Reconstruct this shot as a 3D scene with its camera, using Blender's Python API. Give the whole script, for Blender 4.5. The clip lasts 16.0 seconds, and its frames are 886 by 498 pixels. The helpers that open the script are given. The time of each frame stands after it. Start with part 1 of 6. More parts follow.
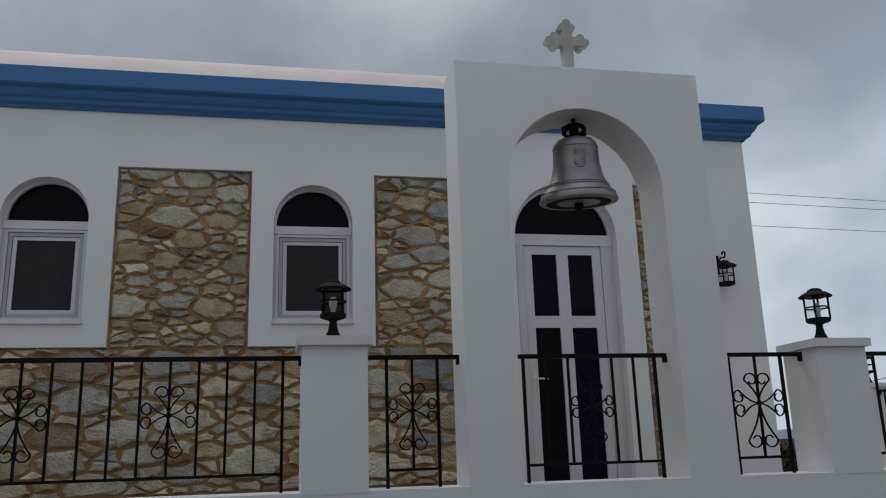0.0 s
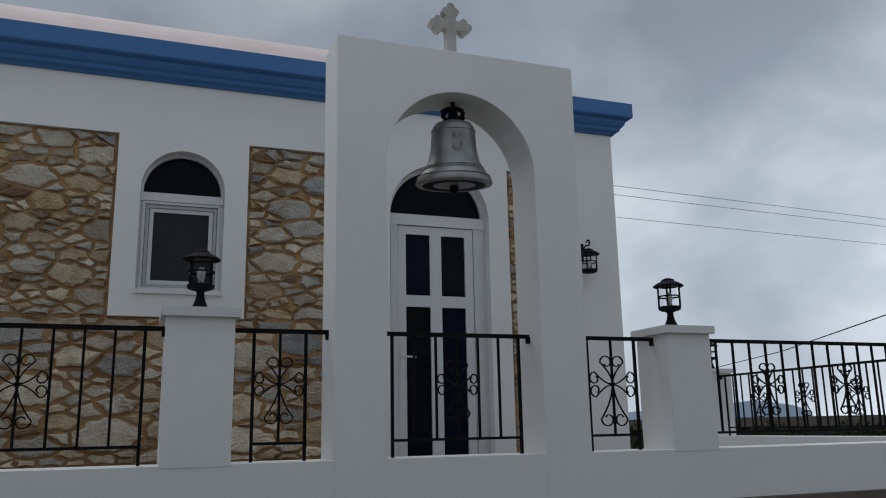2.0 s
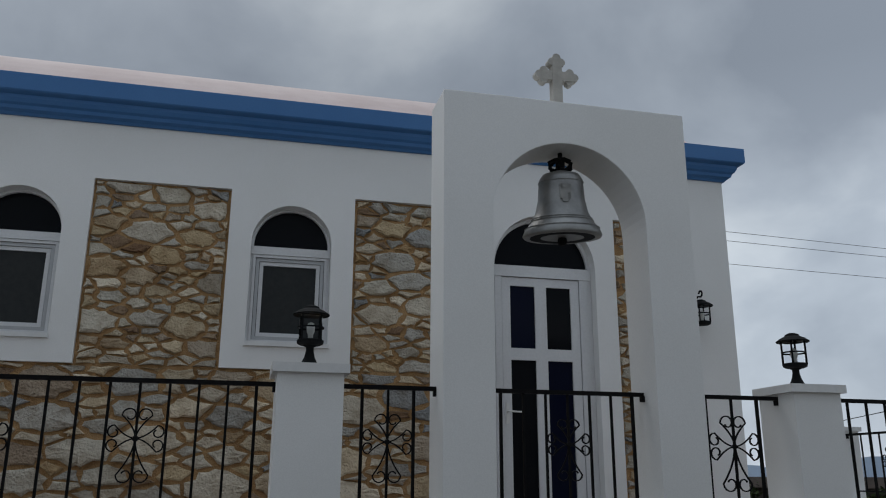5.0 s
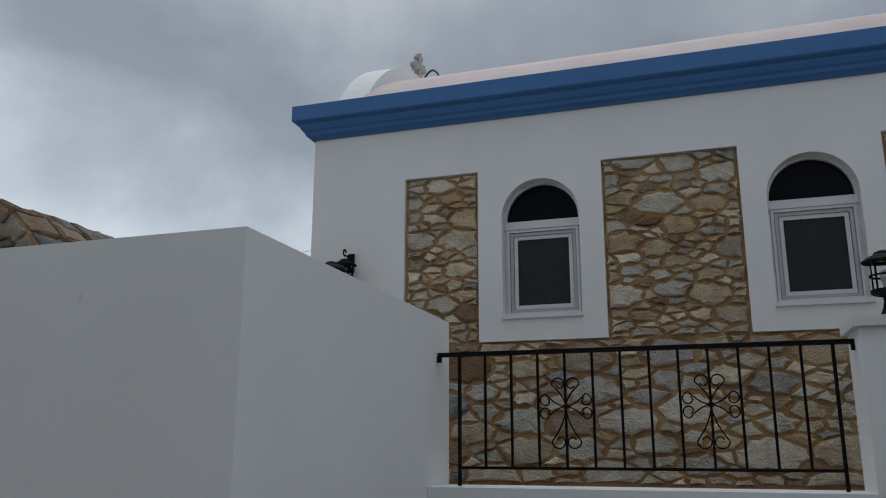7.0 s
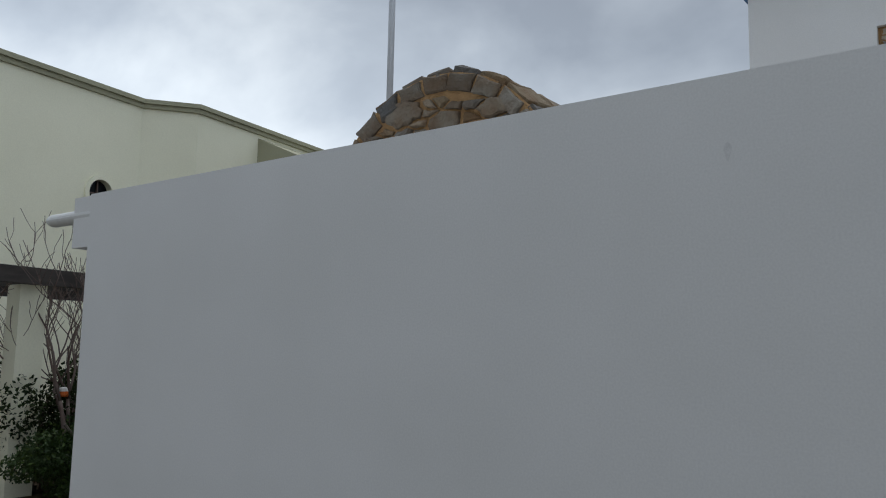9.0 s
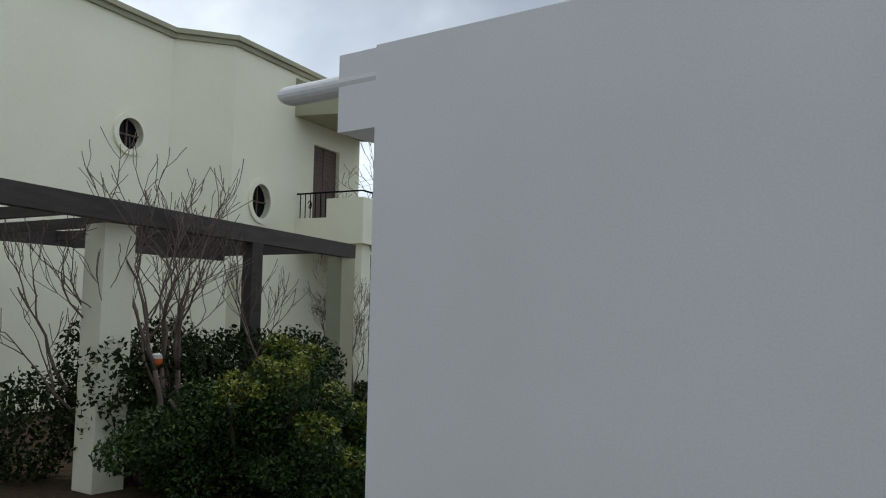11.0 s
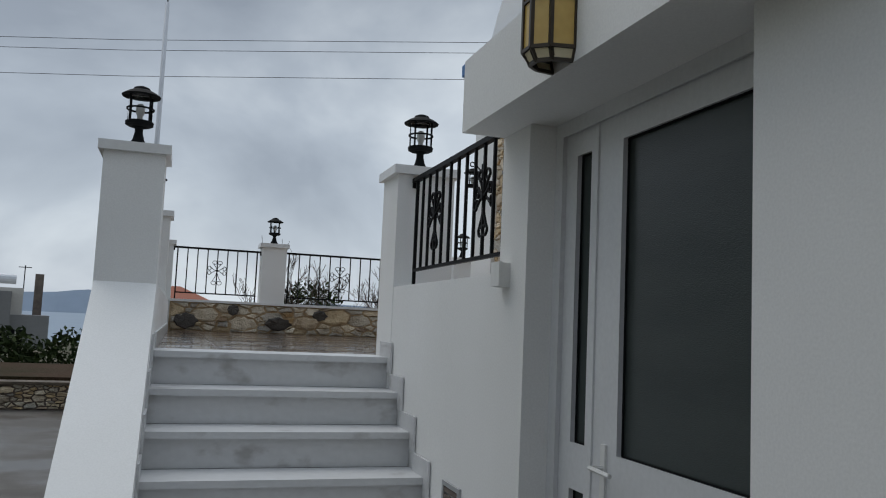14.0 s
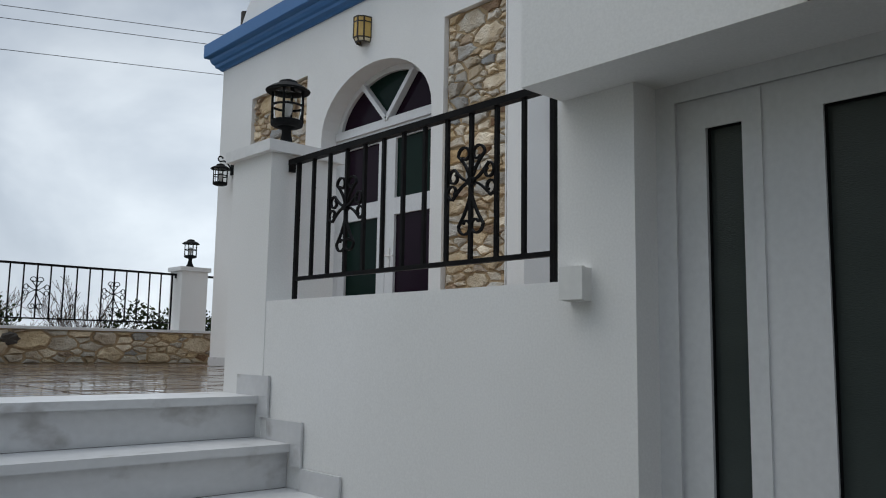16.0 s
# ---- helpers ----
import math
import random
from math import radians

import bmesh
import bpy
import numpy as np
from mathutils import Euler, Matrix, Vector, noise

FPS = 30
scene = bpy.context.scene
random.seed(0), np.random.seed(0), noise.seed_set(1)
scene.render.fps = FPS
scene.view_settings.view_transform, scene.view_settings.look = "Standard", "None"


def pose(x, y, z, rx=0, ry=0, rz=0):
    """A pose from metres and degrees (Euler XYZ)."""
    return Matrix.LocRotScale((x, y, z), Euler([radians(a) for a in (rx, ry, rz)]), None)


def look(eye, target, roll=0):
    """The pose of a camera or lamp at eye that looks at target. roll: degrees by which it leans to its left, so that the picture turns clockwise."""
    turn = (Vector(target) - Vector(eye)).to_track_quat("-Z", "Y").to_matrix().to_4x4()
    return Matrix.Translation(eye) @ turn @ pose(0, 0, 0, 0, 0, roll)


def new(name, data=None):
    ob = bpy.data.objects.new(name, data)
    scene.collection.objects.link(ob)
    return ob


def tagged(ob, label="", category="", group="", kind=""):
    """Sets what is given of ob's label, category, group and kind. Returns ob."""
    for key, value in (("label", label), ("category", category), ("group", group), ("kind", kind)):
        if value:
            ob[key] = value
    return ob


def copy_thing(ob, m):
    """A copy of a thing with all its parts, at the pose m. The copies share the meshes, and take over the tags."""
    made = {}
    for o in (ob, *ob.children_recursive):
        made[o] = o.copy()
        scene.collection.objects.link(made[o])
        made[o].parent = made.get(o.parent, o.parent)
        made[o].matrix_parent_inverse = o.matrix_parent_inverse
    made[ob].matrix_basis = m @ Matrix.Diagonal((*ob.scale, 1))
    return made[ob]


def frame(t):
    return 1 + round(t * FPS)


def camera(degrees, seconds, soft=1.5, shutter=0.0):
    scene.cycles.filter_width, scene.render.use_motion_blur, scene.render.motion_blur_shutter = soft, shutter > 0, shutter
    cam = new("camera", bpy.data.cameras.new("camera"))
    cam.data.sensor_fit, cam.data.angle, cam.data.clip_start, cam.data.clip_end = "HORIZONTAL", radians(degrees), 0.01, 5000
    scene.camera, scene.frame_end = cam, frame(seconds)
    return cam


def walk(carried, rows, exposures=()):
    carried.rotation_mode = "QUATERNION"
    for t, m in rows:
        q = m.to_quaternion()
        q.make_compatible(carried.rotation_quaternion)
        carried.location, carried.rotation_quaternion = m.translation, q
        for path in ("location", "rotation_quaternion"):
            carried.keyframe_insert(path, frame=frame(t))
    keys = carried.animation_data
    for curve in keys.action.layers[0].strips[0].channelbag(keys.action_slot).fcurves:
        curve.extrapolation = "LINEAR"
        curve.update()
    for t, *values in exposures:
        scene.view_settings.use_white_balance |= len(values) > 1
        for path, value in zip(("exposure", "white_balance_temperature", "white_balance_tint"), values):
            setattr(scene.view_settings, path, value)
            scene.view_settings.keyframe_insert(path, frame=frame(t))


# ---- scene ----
cam = camera(56.9, 16.0, 1.1)
PATH = [
    (0, (6.143, -2.565, 1.69), (6.532, -0.663, 2.173), -1.8),
    (0.5, (6.128, -2.59, 1.689), (6.6, -0.706, 2.166), -2.1),
    (1, (6.128, -2.598, 1.68), (6.682, -0.734, 2.148), -1.9),
    (1.5, (6.138, -2.601, 1.675), (6.801, -0.768, 2.119), -1.8),
    (2, (6.133, -2.6, 1.676), (6.819, -0.77, 2.101), -1.1),
    (2.5, (6.115, -2.597, 1.676), (6.854, -0.785, 2.091), -0.3),
    (3, (6.11, -2.602, 1.674), (6.915, -0.817, 2.077), -0.3),
    (3.2, (6.12, -2.597, 1.662), (6.938, -0.817, 2.065), -0.1),
    (5.3, (6.074, -2.47, 1.768), (6.414, -0.577, 2.313), 0.2),
    (5.5, (6.045, -2.437, 1.78), (6.291, -0.526, 2.317), 0.2),
    (6, (6.003, -2.39, 1.75), (5.826, -0.472, 2.288), 0.6),
    (6.5, (5.752, -2.392, 1.723), (5.3, -0.515, 2.244), -0.6),
    (7, (5.561, -2.386, 1.706), (4.966, -0.536, 2.18), 0.1),
    (7.5, (5.347, -2.281, 1.718), (4.572, -0.49, 2.156), 0.5),
    (8, (5.073, -2.246, 1.684), (4.176, -0.497, 2.053), 1.2),
    (8.5, (4.687, -2.32, 1.648), (3.591, -0.67, 1.918), 0.8),
    (9, (4.159, -2.257, 1.659), (2.941, -0.69, 1.902), 1.1),
    (9.5, (3.625, -2.266, 1.613), (2.415, -0.689, 1.831), 1.1),
    (9.7, (3.4, -2.262, 1.599), (2.19, -0.68, 1.793), 0.9),
    (11.8, (0.756, -1.888, 1.483), (-0.203, -0.142, 1.655), 2.2),
    (12, (0.527, -1.837, 1.474), (-0.322, -0.035, 1.646), 2.9),
    (12.5, (0.051, -1.729, 1.451), (-0.41, 0.208, 1.632), 3.9),
    (13, (-0.381, -1.539, 1.465), (-0.541, 0.445, 1.659), 3.4),
    (13.5, (-0.801, -1.331, 1.455), (-0.575, 0.648, 1.632), 3.1),
    (14, (-1.148, -1.039, 1.438), (-0.542, 0.858, 1.626), 2.5),
    (14.5, (-1.414, -0.695, 1.417), (-0.395, 1.012, 1.633), 2.5),
    (15, (-1.619, -0.325, 1.425), (-0.436, 1.27, 1.656), 2.4),
    (15.5, (-1.762, 0.03, 1.436), (-0.523, 1.584, 1.663), 2.0),
    (16, (-1.78, 0.371, 1.453), (-0.447, 1.841, 1.698), 0.9),
]
EXPOSURES = [(0, -0.20), (2.5, -0.27), (3.0, -0.29), (5.5, -0.26), (6.5, -0.25), (7.5, -0.27), (8, -0.26), (8.5, -0.22), (9, 0.0), (9.5, 0.0), (12, 0.38), (12.6, 0.18), (13.5, -0.10), (14.5, -0.02), (15.5, 0.12), (16, 0.13)]
walk(cam, [(t, look(eye, target, roll)) for t, eye, target, roll in PATH], EXPOSURES)

SKY_ELEV, SKY_ROT = radians(61), radians(-24)
world = bpy.data.worlds.new("overcast_sky")
scene.world = world
world.use_nodes = True
wt = world.node_tree
wt.nodes.clear()
w_out = wt.nodes.new("ShaderNodeOutputWorld")
w_sky = wt.nodes.new("ShaderNodeTexSky")
w_sky.sky_type, w_sky.sun_disc, w_sky.sun_elevation, w_sky.sun_rotation = "NISHITA", False, SKY_ELEV, SKY_ROT
w_sky.air_density, w_sky.dust_density = 1.2, 2.0
w_clear = wt.nodes.new("ShaderNodeBackground")
w_clear.inputs["Strength"].default_value = 0.09
wt.links.new(w_sky.outputs["Color"], w_clear.inputs["Color"])
w_co = wt.nodes.new("ShaderNodeTexCoord")
w_map = wt.nodes.new("ShaderNodeMapping")
w_map.inputs["Scale"].default_value = (1.0, 1.0, 1.5)
w_map.inputs["Location"].default_value = (3.1, 0.7, 1.9)
wt.links.new(w_co.outputs["Generated"], w_map.inputs["Vector"])
w_n1 = wt.nodes.new("ShaderNodeTexNoise")
w_n1.inputs["Scale"].default_value, w_n1.inputs["Detail"].default_value, w_n1.inputs["Roughness"].default_value = 2.9, 6.0, 0.5
w_n1.inputs["Distortion"].default_value = 0.25
wt.links.new(w_map.outputs["Vector"], w_n1.inputs["Vector"])
w_ramp = wt.nodes.new("ShaderNodeValToRGB")
w_ramp.color_ramp.elements[0].position, w_ramp.color_ramp.elements[0].color = 0.36, (0.335, 0.385, 0.455, 1)
w_ramp.color_ramp.elements[1].position, w_ramp.color_ramp.elements[1].color = 0.68, (0.71, 0.775, 0.835, 1)
w_mid = w_ramp.color_ramp.elements.new(0.5)
w_mid.color = (0.455, 0.515, 0.59, 1)
wt.links.new(w_n1.outputs["Fac"], w_ramp.inputs["Fac"])
# cloud base is thinner and brighter towards the horizon
w_sep = wt.nodes.new("ShaderNodeSeparateXYZ")
wt.links.new(w_co.outputs["Generated"], w_sep.inputs["Vector"])
w_h = wt.nodes.new("ShaderNodeValToRGB")
for p_, v_ in ((0.25, 1.0), (0.45, 0.75), (0.62, 0.80)):
    e_ = w_h.color_ramp.elements.new(p_)
    e_.color = (v_ / 2, v_ / 2, v_ / 2, 1)
w_h.color_ramp.elements[0].color, w_h.color_ramp.elements[-1].color = (0.60, 0.60, 0.60, 1), (1.0, 1.0, 1.0, 1)
wt.links.new(w_sep.outputs["Z"], w_h.inputs["Fac"])
# the cloud is thinner towards both sides of the view
w_s = wt.nodes.new("ShaderNodeMath")
w_s.operation = "MULTIPLY"
wt.links.new(w_sep.outputs["X"], w_s.inputs[0])
wt.links.new(w_sep.outputs["X"], w_s.inputs[1])
w_s2 = wt.nodes.new("ShaderNodeMath")
w_s2.operation = "MULTIPLY_ADD"
w_s2.inputs[1].default_value, w_s2.inputs[2].default_value = 1.2, 2.0
wt.links.new(w_s.outputs[0], w_s2.inputs[0])
w_hs = wt.nodes.new("ShaderNodeMath")
w_hs.operation = "MULTIPLY"
wt.links.new(w_h.outputs["Color"], w_hs.inputs[0])
wt.links.new(w_s2.outputs[0], w_hs.inputs[1])
w_mul = wt.nodes.new("ShaderNodeVectorMath")
w_mul.operation = "SCALE"
wt.links.new(w_ramp.outputs["Color"], w_mul.inputs[0])
wt.links.new(w_hs.outputs[0], w_mul.inputs["Scale"])
w_cloud = wt.nodes.new("ShaderNodeBackground")
w_cloud.inputs["Strength"].default_value = 1.0
wt.links.new(w_mul.outputs["Vector"], w_cloud.inputs["Color"])
w_mix = wt.nodes.new("ShaderNodeMixShader")
w_mix.inputs["Fac"].default_value = 0.9
wt.links.new(w_clear.outputs[0], w_mix.inputs[1])
wt.links.new(w_cloud.outputs[0], w_mix.inputs[2])
wt.links.new(w_mix.outputs[0], w_out.inputs["Surface"])

sun = new("sun", bpy.data.lights.new("sun", "SUN"))
sun.data.energy, sun.data.angle, sun.data.color = 1.0, radians(50), (1.0, 0.97, 0.92)
sun.matrix_world = look((-9, 20, 40), (0, 0, 0))


# ---------------- materials ----------------
def material(name, base, rough=0.6, other=None, scale=6.0, amount=0.5, fine=60.0, bump=0.15, metal=0.0, by_object=(), by_island=False, stretch=(1, 1, 1), spec=0.5, wet=None, ramp=(0.35, 0.65), depth=0.004):
    """A surface with a coarse and a fine variation between base and other, a fine relief, and a tone of its own for each piece."""
    m = bpy.data.materials.new(name)
    m.use_nodes = True
    nt = m.node_tree
    n, l = nt.nodes, nt.links
    b = n["Principled BSDF"]
    b.inputs["Roughness"].default_value, b.inputs["Metallic"].default_value = rough, metal
    b.inputs["Specular IOR Level"].default_value = spec
    co = n.new("ShaderNodeTexCoord")
    mp = n.new("ShaderNodeMapping")
    mp.inputs["Scale"].default_value = stretch
    geo = n.new("ShaderNodeNewGeometry")
    l.new(geo.outputs["Position"], mp.inputs["Vector"])
    n1 = n.new("ShaderNodeTexNoise")
    n1.inputs["Scale"].default_value, n1.inputs["Detail"].default_value = scale, 6
    n2 = n.new("ShaderNodeTexNoise")
    n2.inputs["Scale"].default_value, n2.inputs["Detail"].default_value = fine, 4
    l.new(mp.outputs[0], n1.inputs["Vector"])
    l.new(mp.outputs[0], n2.inputs["Vector"])
    r = n.new("ShaderNodeMapRange")
    r.inputs["From Min"].default_value, r.inputs["From Max"].default_value = ramp
    l.new(n1.outputs["Fac"], r.inputs["Value"])
    mx = n.new("ShaderNodeMix")
    mx.data_type = "RGBA"
    other = other or tuple(c * 0.8 for c in base)
    mx.inputs["A"].default_value, mx.inputs["B"].default_value = (*base, 1), (*other, 1)
    sc = n.new("ShaderNodeMath")
    sc.operation = "MULTIPLY"
    sc.inputs[1].default_value = amount
    l.new(r.outputs[0], sc.inputs[0])
    l.new(sc.outputs[0], mx.inputs["Factor"])
    colour = mx.outputs["Result"]
    if by_object:
        src = geo.outputs["Random Per Island"] if by_island else n.new("ShaderNodeObjectInfo").outputs["Random"]
        cr = n.new("ShaderNodeValToRGB")
        cr.color_ramp.interpolation = "LINEAR"
        els = cr.color_ramp.elements
        for i, c in enumerate(by_object):
            e = els[i] if i < 2 else els.new(0.5)
            e.color = (*c, 1)
        for i, e in enumerate(els):
            e.position = i / (len(by_object) - 1)
        for i, c in enumerate(by_object):
            els[i].color = (*c, 1)
        l.new(src, cr.inputs["Fac"])
        m2 = n.new("ShaderNodeMix")
        m2.data_type = "RGBA"
        m2.blend_type = "MULTIPLY"
        m2.inputs["Factor"].default_value = 1.0
        l.new(colour, m2.inputs["A"])
        l.new(cr.outputs["Color"], m2.inputs["B"])
        colour = m2.outputs["Result"]
    fm = n.new("ShaderNodeMix")
    fm.data_type = "RGBA"
    fm.blend_type = "MULTIPLY"
    fm.inputs["Factor"].default_value = 0.35
    l.new(colour, fm.inputs["A"])
    fr = n.new("ShaderNodeMapRange")
    fr.inputs["To Min"].default_value, fr.inputs["To Max"].default_value = 0.72, 1.25
    l.new(n2.outputs["Fac"], fr.inputs["Value"])
    l.new(fr.outputs[0], fm.inputs["B"])
    l.new(fm.outputs["Result"], b.inputs["Base Color"])
    if wet:
        wr = n.new("ShaderNodeMapRange")
        wr.inputs["To Min"].default_value, wr.inputs["To Max"].default_value = wet
        wr.inputs["From Min"].default_value, wr.inputs["From Max"].default_value = 0.4, 0.6
        l.new(n1.outputs["Fac"], wr.inputs["Value"])
        l.new(wr.outputs[0], b.inputs["Roughness"])
    if bump:
        bn = n.new("ShaderNodeBump")
        bn.inputs["Strength"].default_value, bn.inputs["Distance"].default_value = bump, depth
        ad = n.new("ShaderNodeMath")
        ad.operation = "ADD"
        l.new(n1.outputs["Fac"], ad.inputs[0])
        l.new(n2.outputs["Fac"], ad.inputs[1])
        l.new(ad.outputs[0], bn.inputs["Height"])
        l.new(bn.outputs[0], b.inputs["Normal"])
    return m


def glass(name, tint, rough=0.02):
    m = bpy.data.materials.new(name)
    m.use_nodes = True
    b = m.node_tree.nodes["Principled BSDF"]
    b.inputs["Base Color"].default_value = (*tint, 1)
    b.inputs["Roughness"].default_value, b.inputs["Transmission Weight"].default_value, b.inputs["IOR"].default_value = rough, 1.0, 1.02
    return m


STONE_TONES = ((0.50, 0.47, 0.41), (0.36, 0.37, 0.38), (0.66, 0.62, 0.54), (0.44, 0.35, 0.22), (0.48, 0.47, 0.43), (0.40, 0.41, 0.41), (0.60, 0.54, 0.44), (0.17, 0.10, 0.055), (0.55, 0.53, 0.48), (0.24, 0.27, 0.31), (0.50, 0.41, 0.27), (0.72, 0.68, 0.60), (0.46, 0.45, 0.42), (0.40, 0.29, 0.16))
# rubble tones more than halved: backlit shade put into the vault's stone colour
VAULT_SHADE_TONES = tuple((0.45 * a, 0.43 * b, 0.40 * c) for a, b, c in STONE_TONES)
M_WHITE = material("white_masonry_paint", (0.80, 0.80, 0.79), 0.75, (0.72, 0.72, 0.70), 1.3, 0.5, 140, 0.12, depth=0.002)
M_BLUE = material("blue_masonry_paint", (0.035, 0.145, 0.36), 0.55, (0.05, 0.17, 0.39), 2.0, 0.6, 90, 0.1, depth=0.002)
M_STONE = material("rubble_stone", (1.17, 1.09, 0.96), 0.85, (0.70, 0.58, 0.44), 9.0, 0.6, 55, 1.0, by_object=STONE_TONES, depth=0.022, ramp=(0.42, 0.66))
# brown stone with its shade in the tones
M_STONE_VAULT = material("shaded_brown_stone", (1.0, 0.97, 0.92), 0.9, (0.72, 0.52, 0.36), 9.0, 0.8, 55, 0.9, by_object=VAULT_SHADE_TONES, depth=0.02)
M_STONE_PALE = material("pale_rubble_stone", (1.45, 1.40, 1.32), 0.8, (1.1, 0.9, 0.66), 9.0, 0.7, 70, 0.9, by_object=STONE_TONES, depth=0.02)
M_MORTAR = material("ochre_mortar", (0.50, 0.31, 0.145), 0.9, (0.34, 0.195, 0.085), 9.0, 0.85, 110, 0.9, depth=0.015)
M_MORTAR_PALE = material("pale_ochre_mortar", (0.50, 0.38, 0.24), 0.9, (0.42, 0.30, 0.17), 8.0, 0.8, 120, 0.8, depth=0.012)
M_IRON = material("black_painted_iron", (0.008, 0.008, 0.009), 0.45, (0.016, 0.015, 0.014), 14, 0.6, 150, 0.2, depth=0.001, spec=0.05)
M_LAMP = material("black_lamp_metal", (0.010, 0.011, 0.012), 0.6, (0.016, 0.016, 0.016), 20, 0.5, 160, 0.1, depth=0.001, spec=0.04)
M_MARBLE = material("grey_veined_marble", (0.60, 0.605, 0.61), 0.3, (0.30, 0.285, 0.27), 4.2, 0.7, 24, 0.05, stretch=(1, 1.3, 1.5), ramp=(0.585, 0.70), depth=0.001)
M_CAP = material("white_marble_cap", (0.74, 0.74, 0.73), 0.4, (0.58, 0.58, 0.58), 5.0, 0.5, 40, 0.06, depth=0.001)
M_CROSS = material("weathered_pale_stone", (0.46, 0.44, 0.40), 0.8, (0.34, 0.32, 0.29), 12.0, 0.7, 70, 0.3, depth=0.002)
M_PVC = material("white_window_frame", (0.66, 0.67, 0.68), 0.35, (0.6, 0.6, 0.61), 2.0, 0.4, 50, 0.0)
M_ALU = material("grey_aluminium_frame", (0.42, 0.43, 0.44), 0.4, (0.38, 0.38, 0.39), 3.0, 0.4, 60, 0.0, metal=0.3)
# near-black colour that puts the darkness of unlit rooms into sheets
M_DARK = material("unlit_room_black", (0.02, 0.02, 0.02), 0.9, None, 3, 0.3, 30, 0.0)
M_PANE = material("frosted_dark_pane", (0.030, 0.033, 0.034), 0.32, (0.04, 0.042, 0.042), 30, 0.6, 260, 0.35, depth=0.003, spec=0.10)
M_PANE_CLEAR = material("dark_clear_pane", (0.006, 0.007, 0.009), 0.06, (0.009, 0.01, 0.012), 2, 0.5, 30, 0.0, spec=0.05)
M_PANE_BLUE = material("dark_blue_stained_pane", (0.005, 0.007, 0.020), 0.12, (0.004, 0.006, 0.02), 3, 0.6, 40, 0.0, spec=0.05)
M_PANE_GREEN = material("dark_green_stained_pane", (0.006, 0.019, 0.014), 0.12, (0.004, 0.013, 0.010), 3, 0.6, 40, 0.0, spec=0.05)
M_PANE_PURPLE = material("dark_purple_stained_pane", (0.016, 0.007, 0.015), 0.12, (0.012, 0.006, 0.012), 3, 0.6, 40, 0.0, spec=0.05)
M_DOORGLASS = material("grey_green_ribbed_glass", (0.040, 0.050, 0.048), 0.24, (0.052, 0.063, 0.060), 2.0, 0.6, 90, 0.25, stretch=(1, 1, 4), depth=0.003, spec=0.32)
M_PINK = material("pink_roof_coating", (0.60, 0.50, 0.48), 0.7, (0.50, 0.39, 0.37), 2.5, 0.7, 60, 0.2)
M_BELL = material("grey_cast_bell_metal", (0.32, 0.32, 0.31), 0.42, (0.16, 0.16, 0.16), 7, 0.7, 60, 0.25, metal=0.7, depth=0.003)
M_AMBER = material("amber_lamp_glass", (0.62, 0.42, 0.12), 0.25, (0.50, 0.31, 0.07), 9, 0.5, 40, 0.0)
M_AMBER_PALE = material("pale_amber_glass", (0.80, 0.72, 0.50), 0.25, (0.7, 0.6, 0.38), 9, 0.5, 40, 0.0)
M_BRASS = material("aged_bronze_metal", (0.06, 0.045, 0.03), 0.45, (0.03, 0.025, 0.02), 15, 0.6, 90, 0.1, metal=0.4)
M_SCUFF = material("grey_scuffed_paint", (0.66, 0.66, 0.65), 0.8, (0.77, 0.77, 0.76), 60, 0.9, 200, 0.1, depth=0.001)
M_PLASTIC = material("white_plastic", (0.72, 0.72, 0.70), 0.4, None, 2, 0.2, 30, 0.0)
def ripple(m):
    """Shallow standing water with wind ripples on a flat surface."""
    n, l = m.node_tree.nodes, m.node_tree.links
    g, mp, nz, bp = n.new("ShaderNodeNewGeometry"), n.new("ShaderNodeMapping"), n.new("ShaderNodeTexNoise"), n.new("ShaderNodeBump")
    mp.inputs["Scale"].default_value = (2.2, 13.0, 1.0)
    mp.inputs["Rotation"].default_value = (0, 0, 0.12)
    nz.inputs["Scale"].default_value, nz.inputs["Detail"].default_value = 1.0, 2.0
    bp.inputs["Strength"].default_value, bp.inputs["Distance"].default_value = 0.8, 0.012
    l.new(g.outputs["Position"], mp.inputs["Vector"])
    l.new(mp.outputs[0], nz.inputs["Vector"])
    l.new(nz.outputs["Fac"], bp.inputs["Height"])
    old = n["Principled BSDF"].inputs["Normal"].links
    if old:
        l.new(old[0].from_socket, bp.inputs["Normal"])
    film = n.new("ShaderNodeBump")
    film.inputs["Strength"].default_value, film.inputs["Distance"].default_value = 0.6, 0.010
    l.new(nz.outputs["Fac"], film.inputs["Height"])
    b = n["Principled BSDF"]
    b.inputs["Coat Weight"].default_value, b.inputs["Coat Roughness"].default_value, b.inputs["Coat IOR"].default_value = 1.0, 0.02, 1.45
    l.new(film.outputs[0], b.inputs["Coat Normal"])
    l.new(bp.outputs[0], b.inputs["Normal"])


M_TILE = material("wet_terrace_tile", (0.27, 0.205, 0.16), 0.12, (0.21, 0.155, 0.12), 2.5, 0.6, 40, 0.15, by_object=((1.1, 1.05, 1.0), (0.85, 0.85, 0.85), (1.15, 1.1, 1.05)), wet=(0.03, 0.10), depth=0.002)
ripple(M_TILE)
M_GROUT = material("terrace_grout", (0.27, 0.20, 0.16), 0.3, None, 5, 0.5, 60, 0.2, wet=(0.1, 0.4))
M_SOIL = material("damp_soil", (0.060, 0.037, 0.024), 0.95, (0.034, 0.032, 0.015), 0.8, 0.8, 12, 0.9, depth=0.05, spec=0.08)
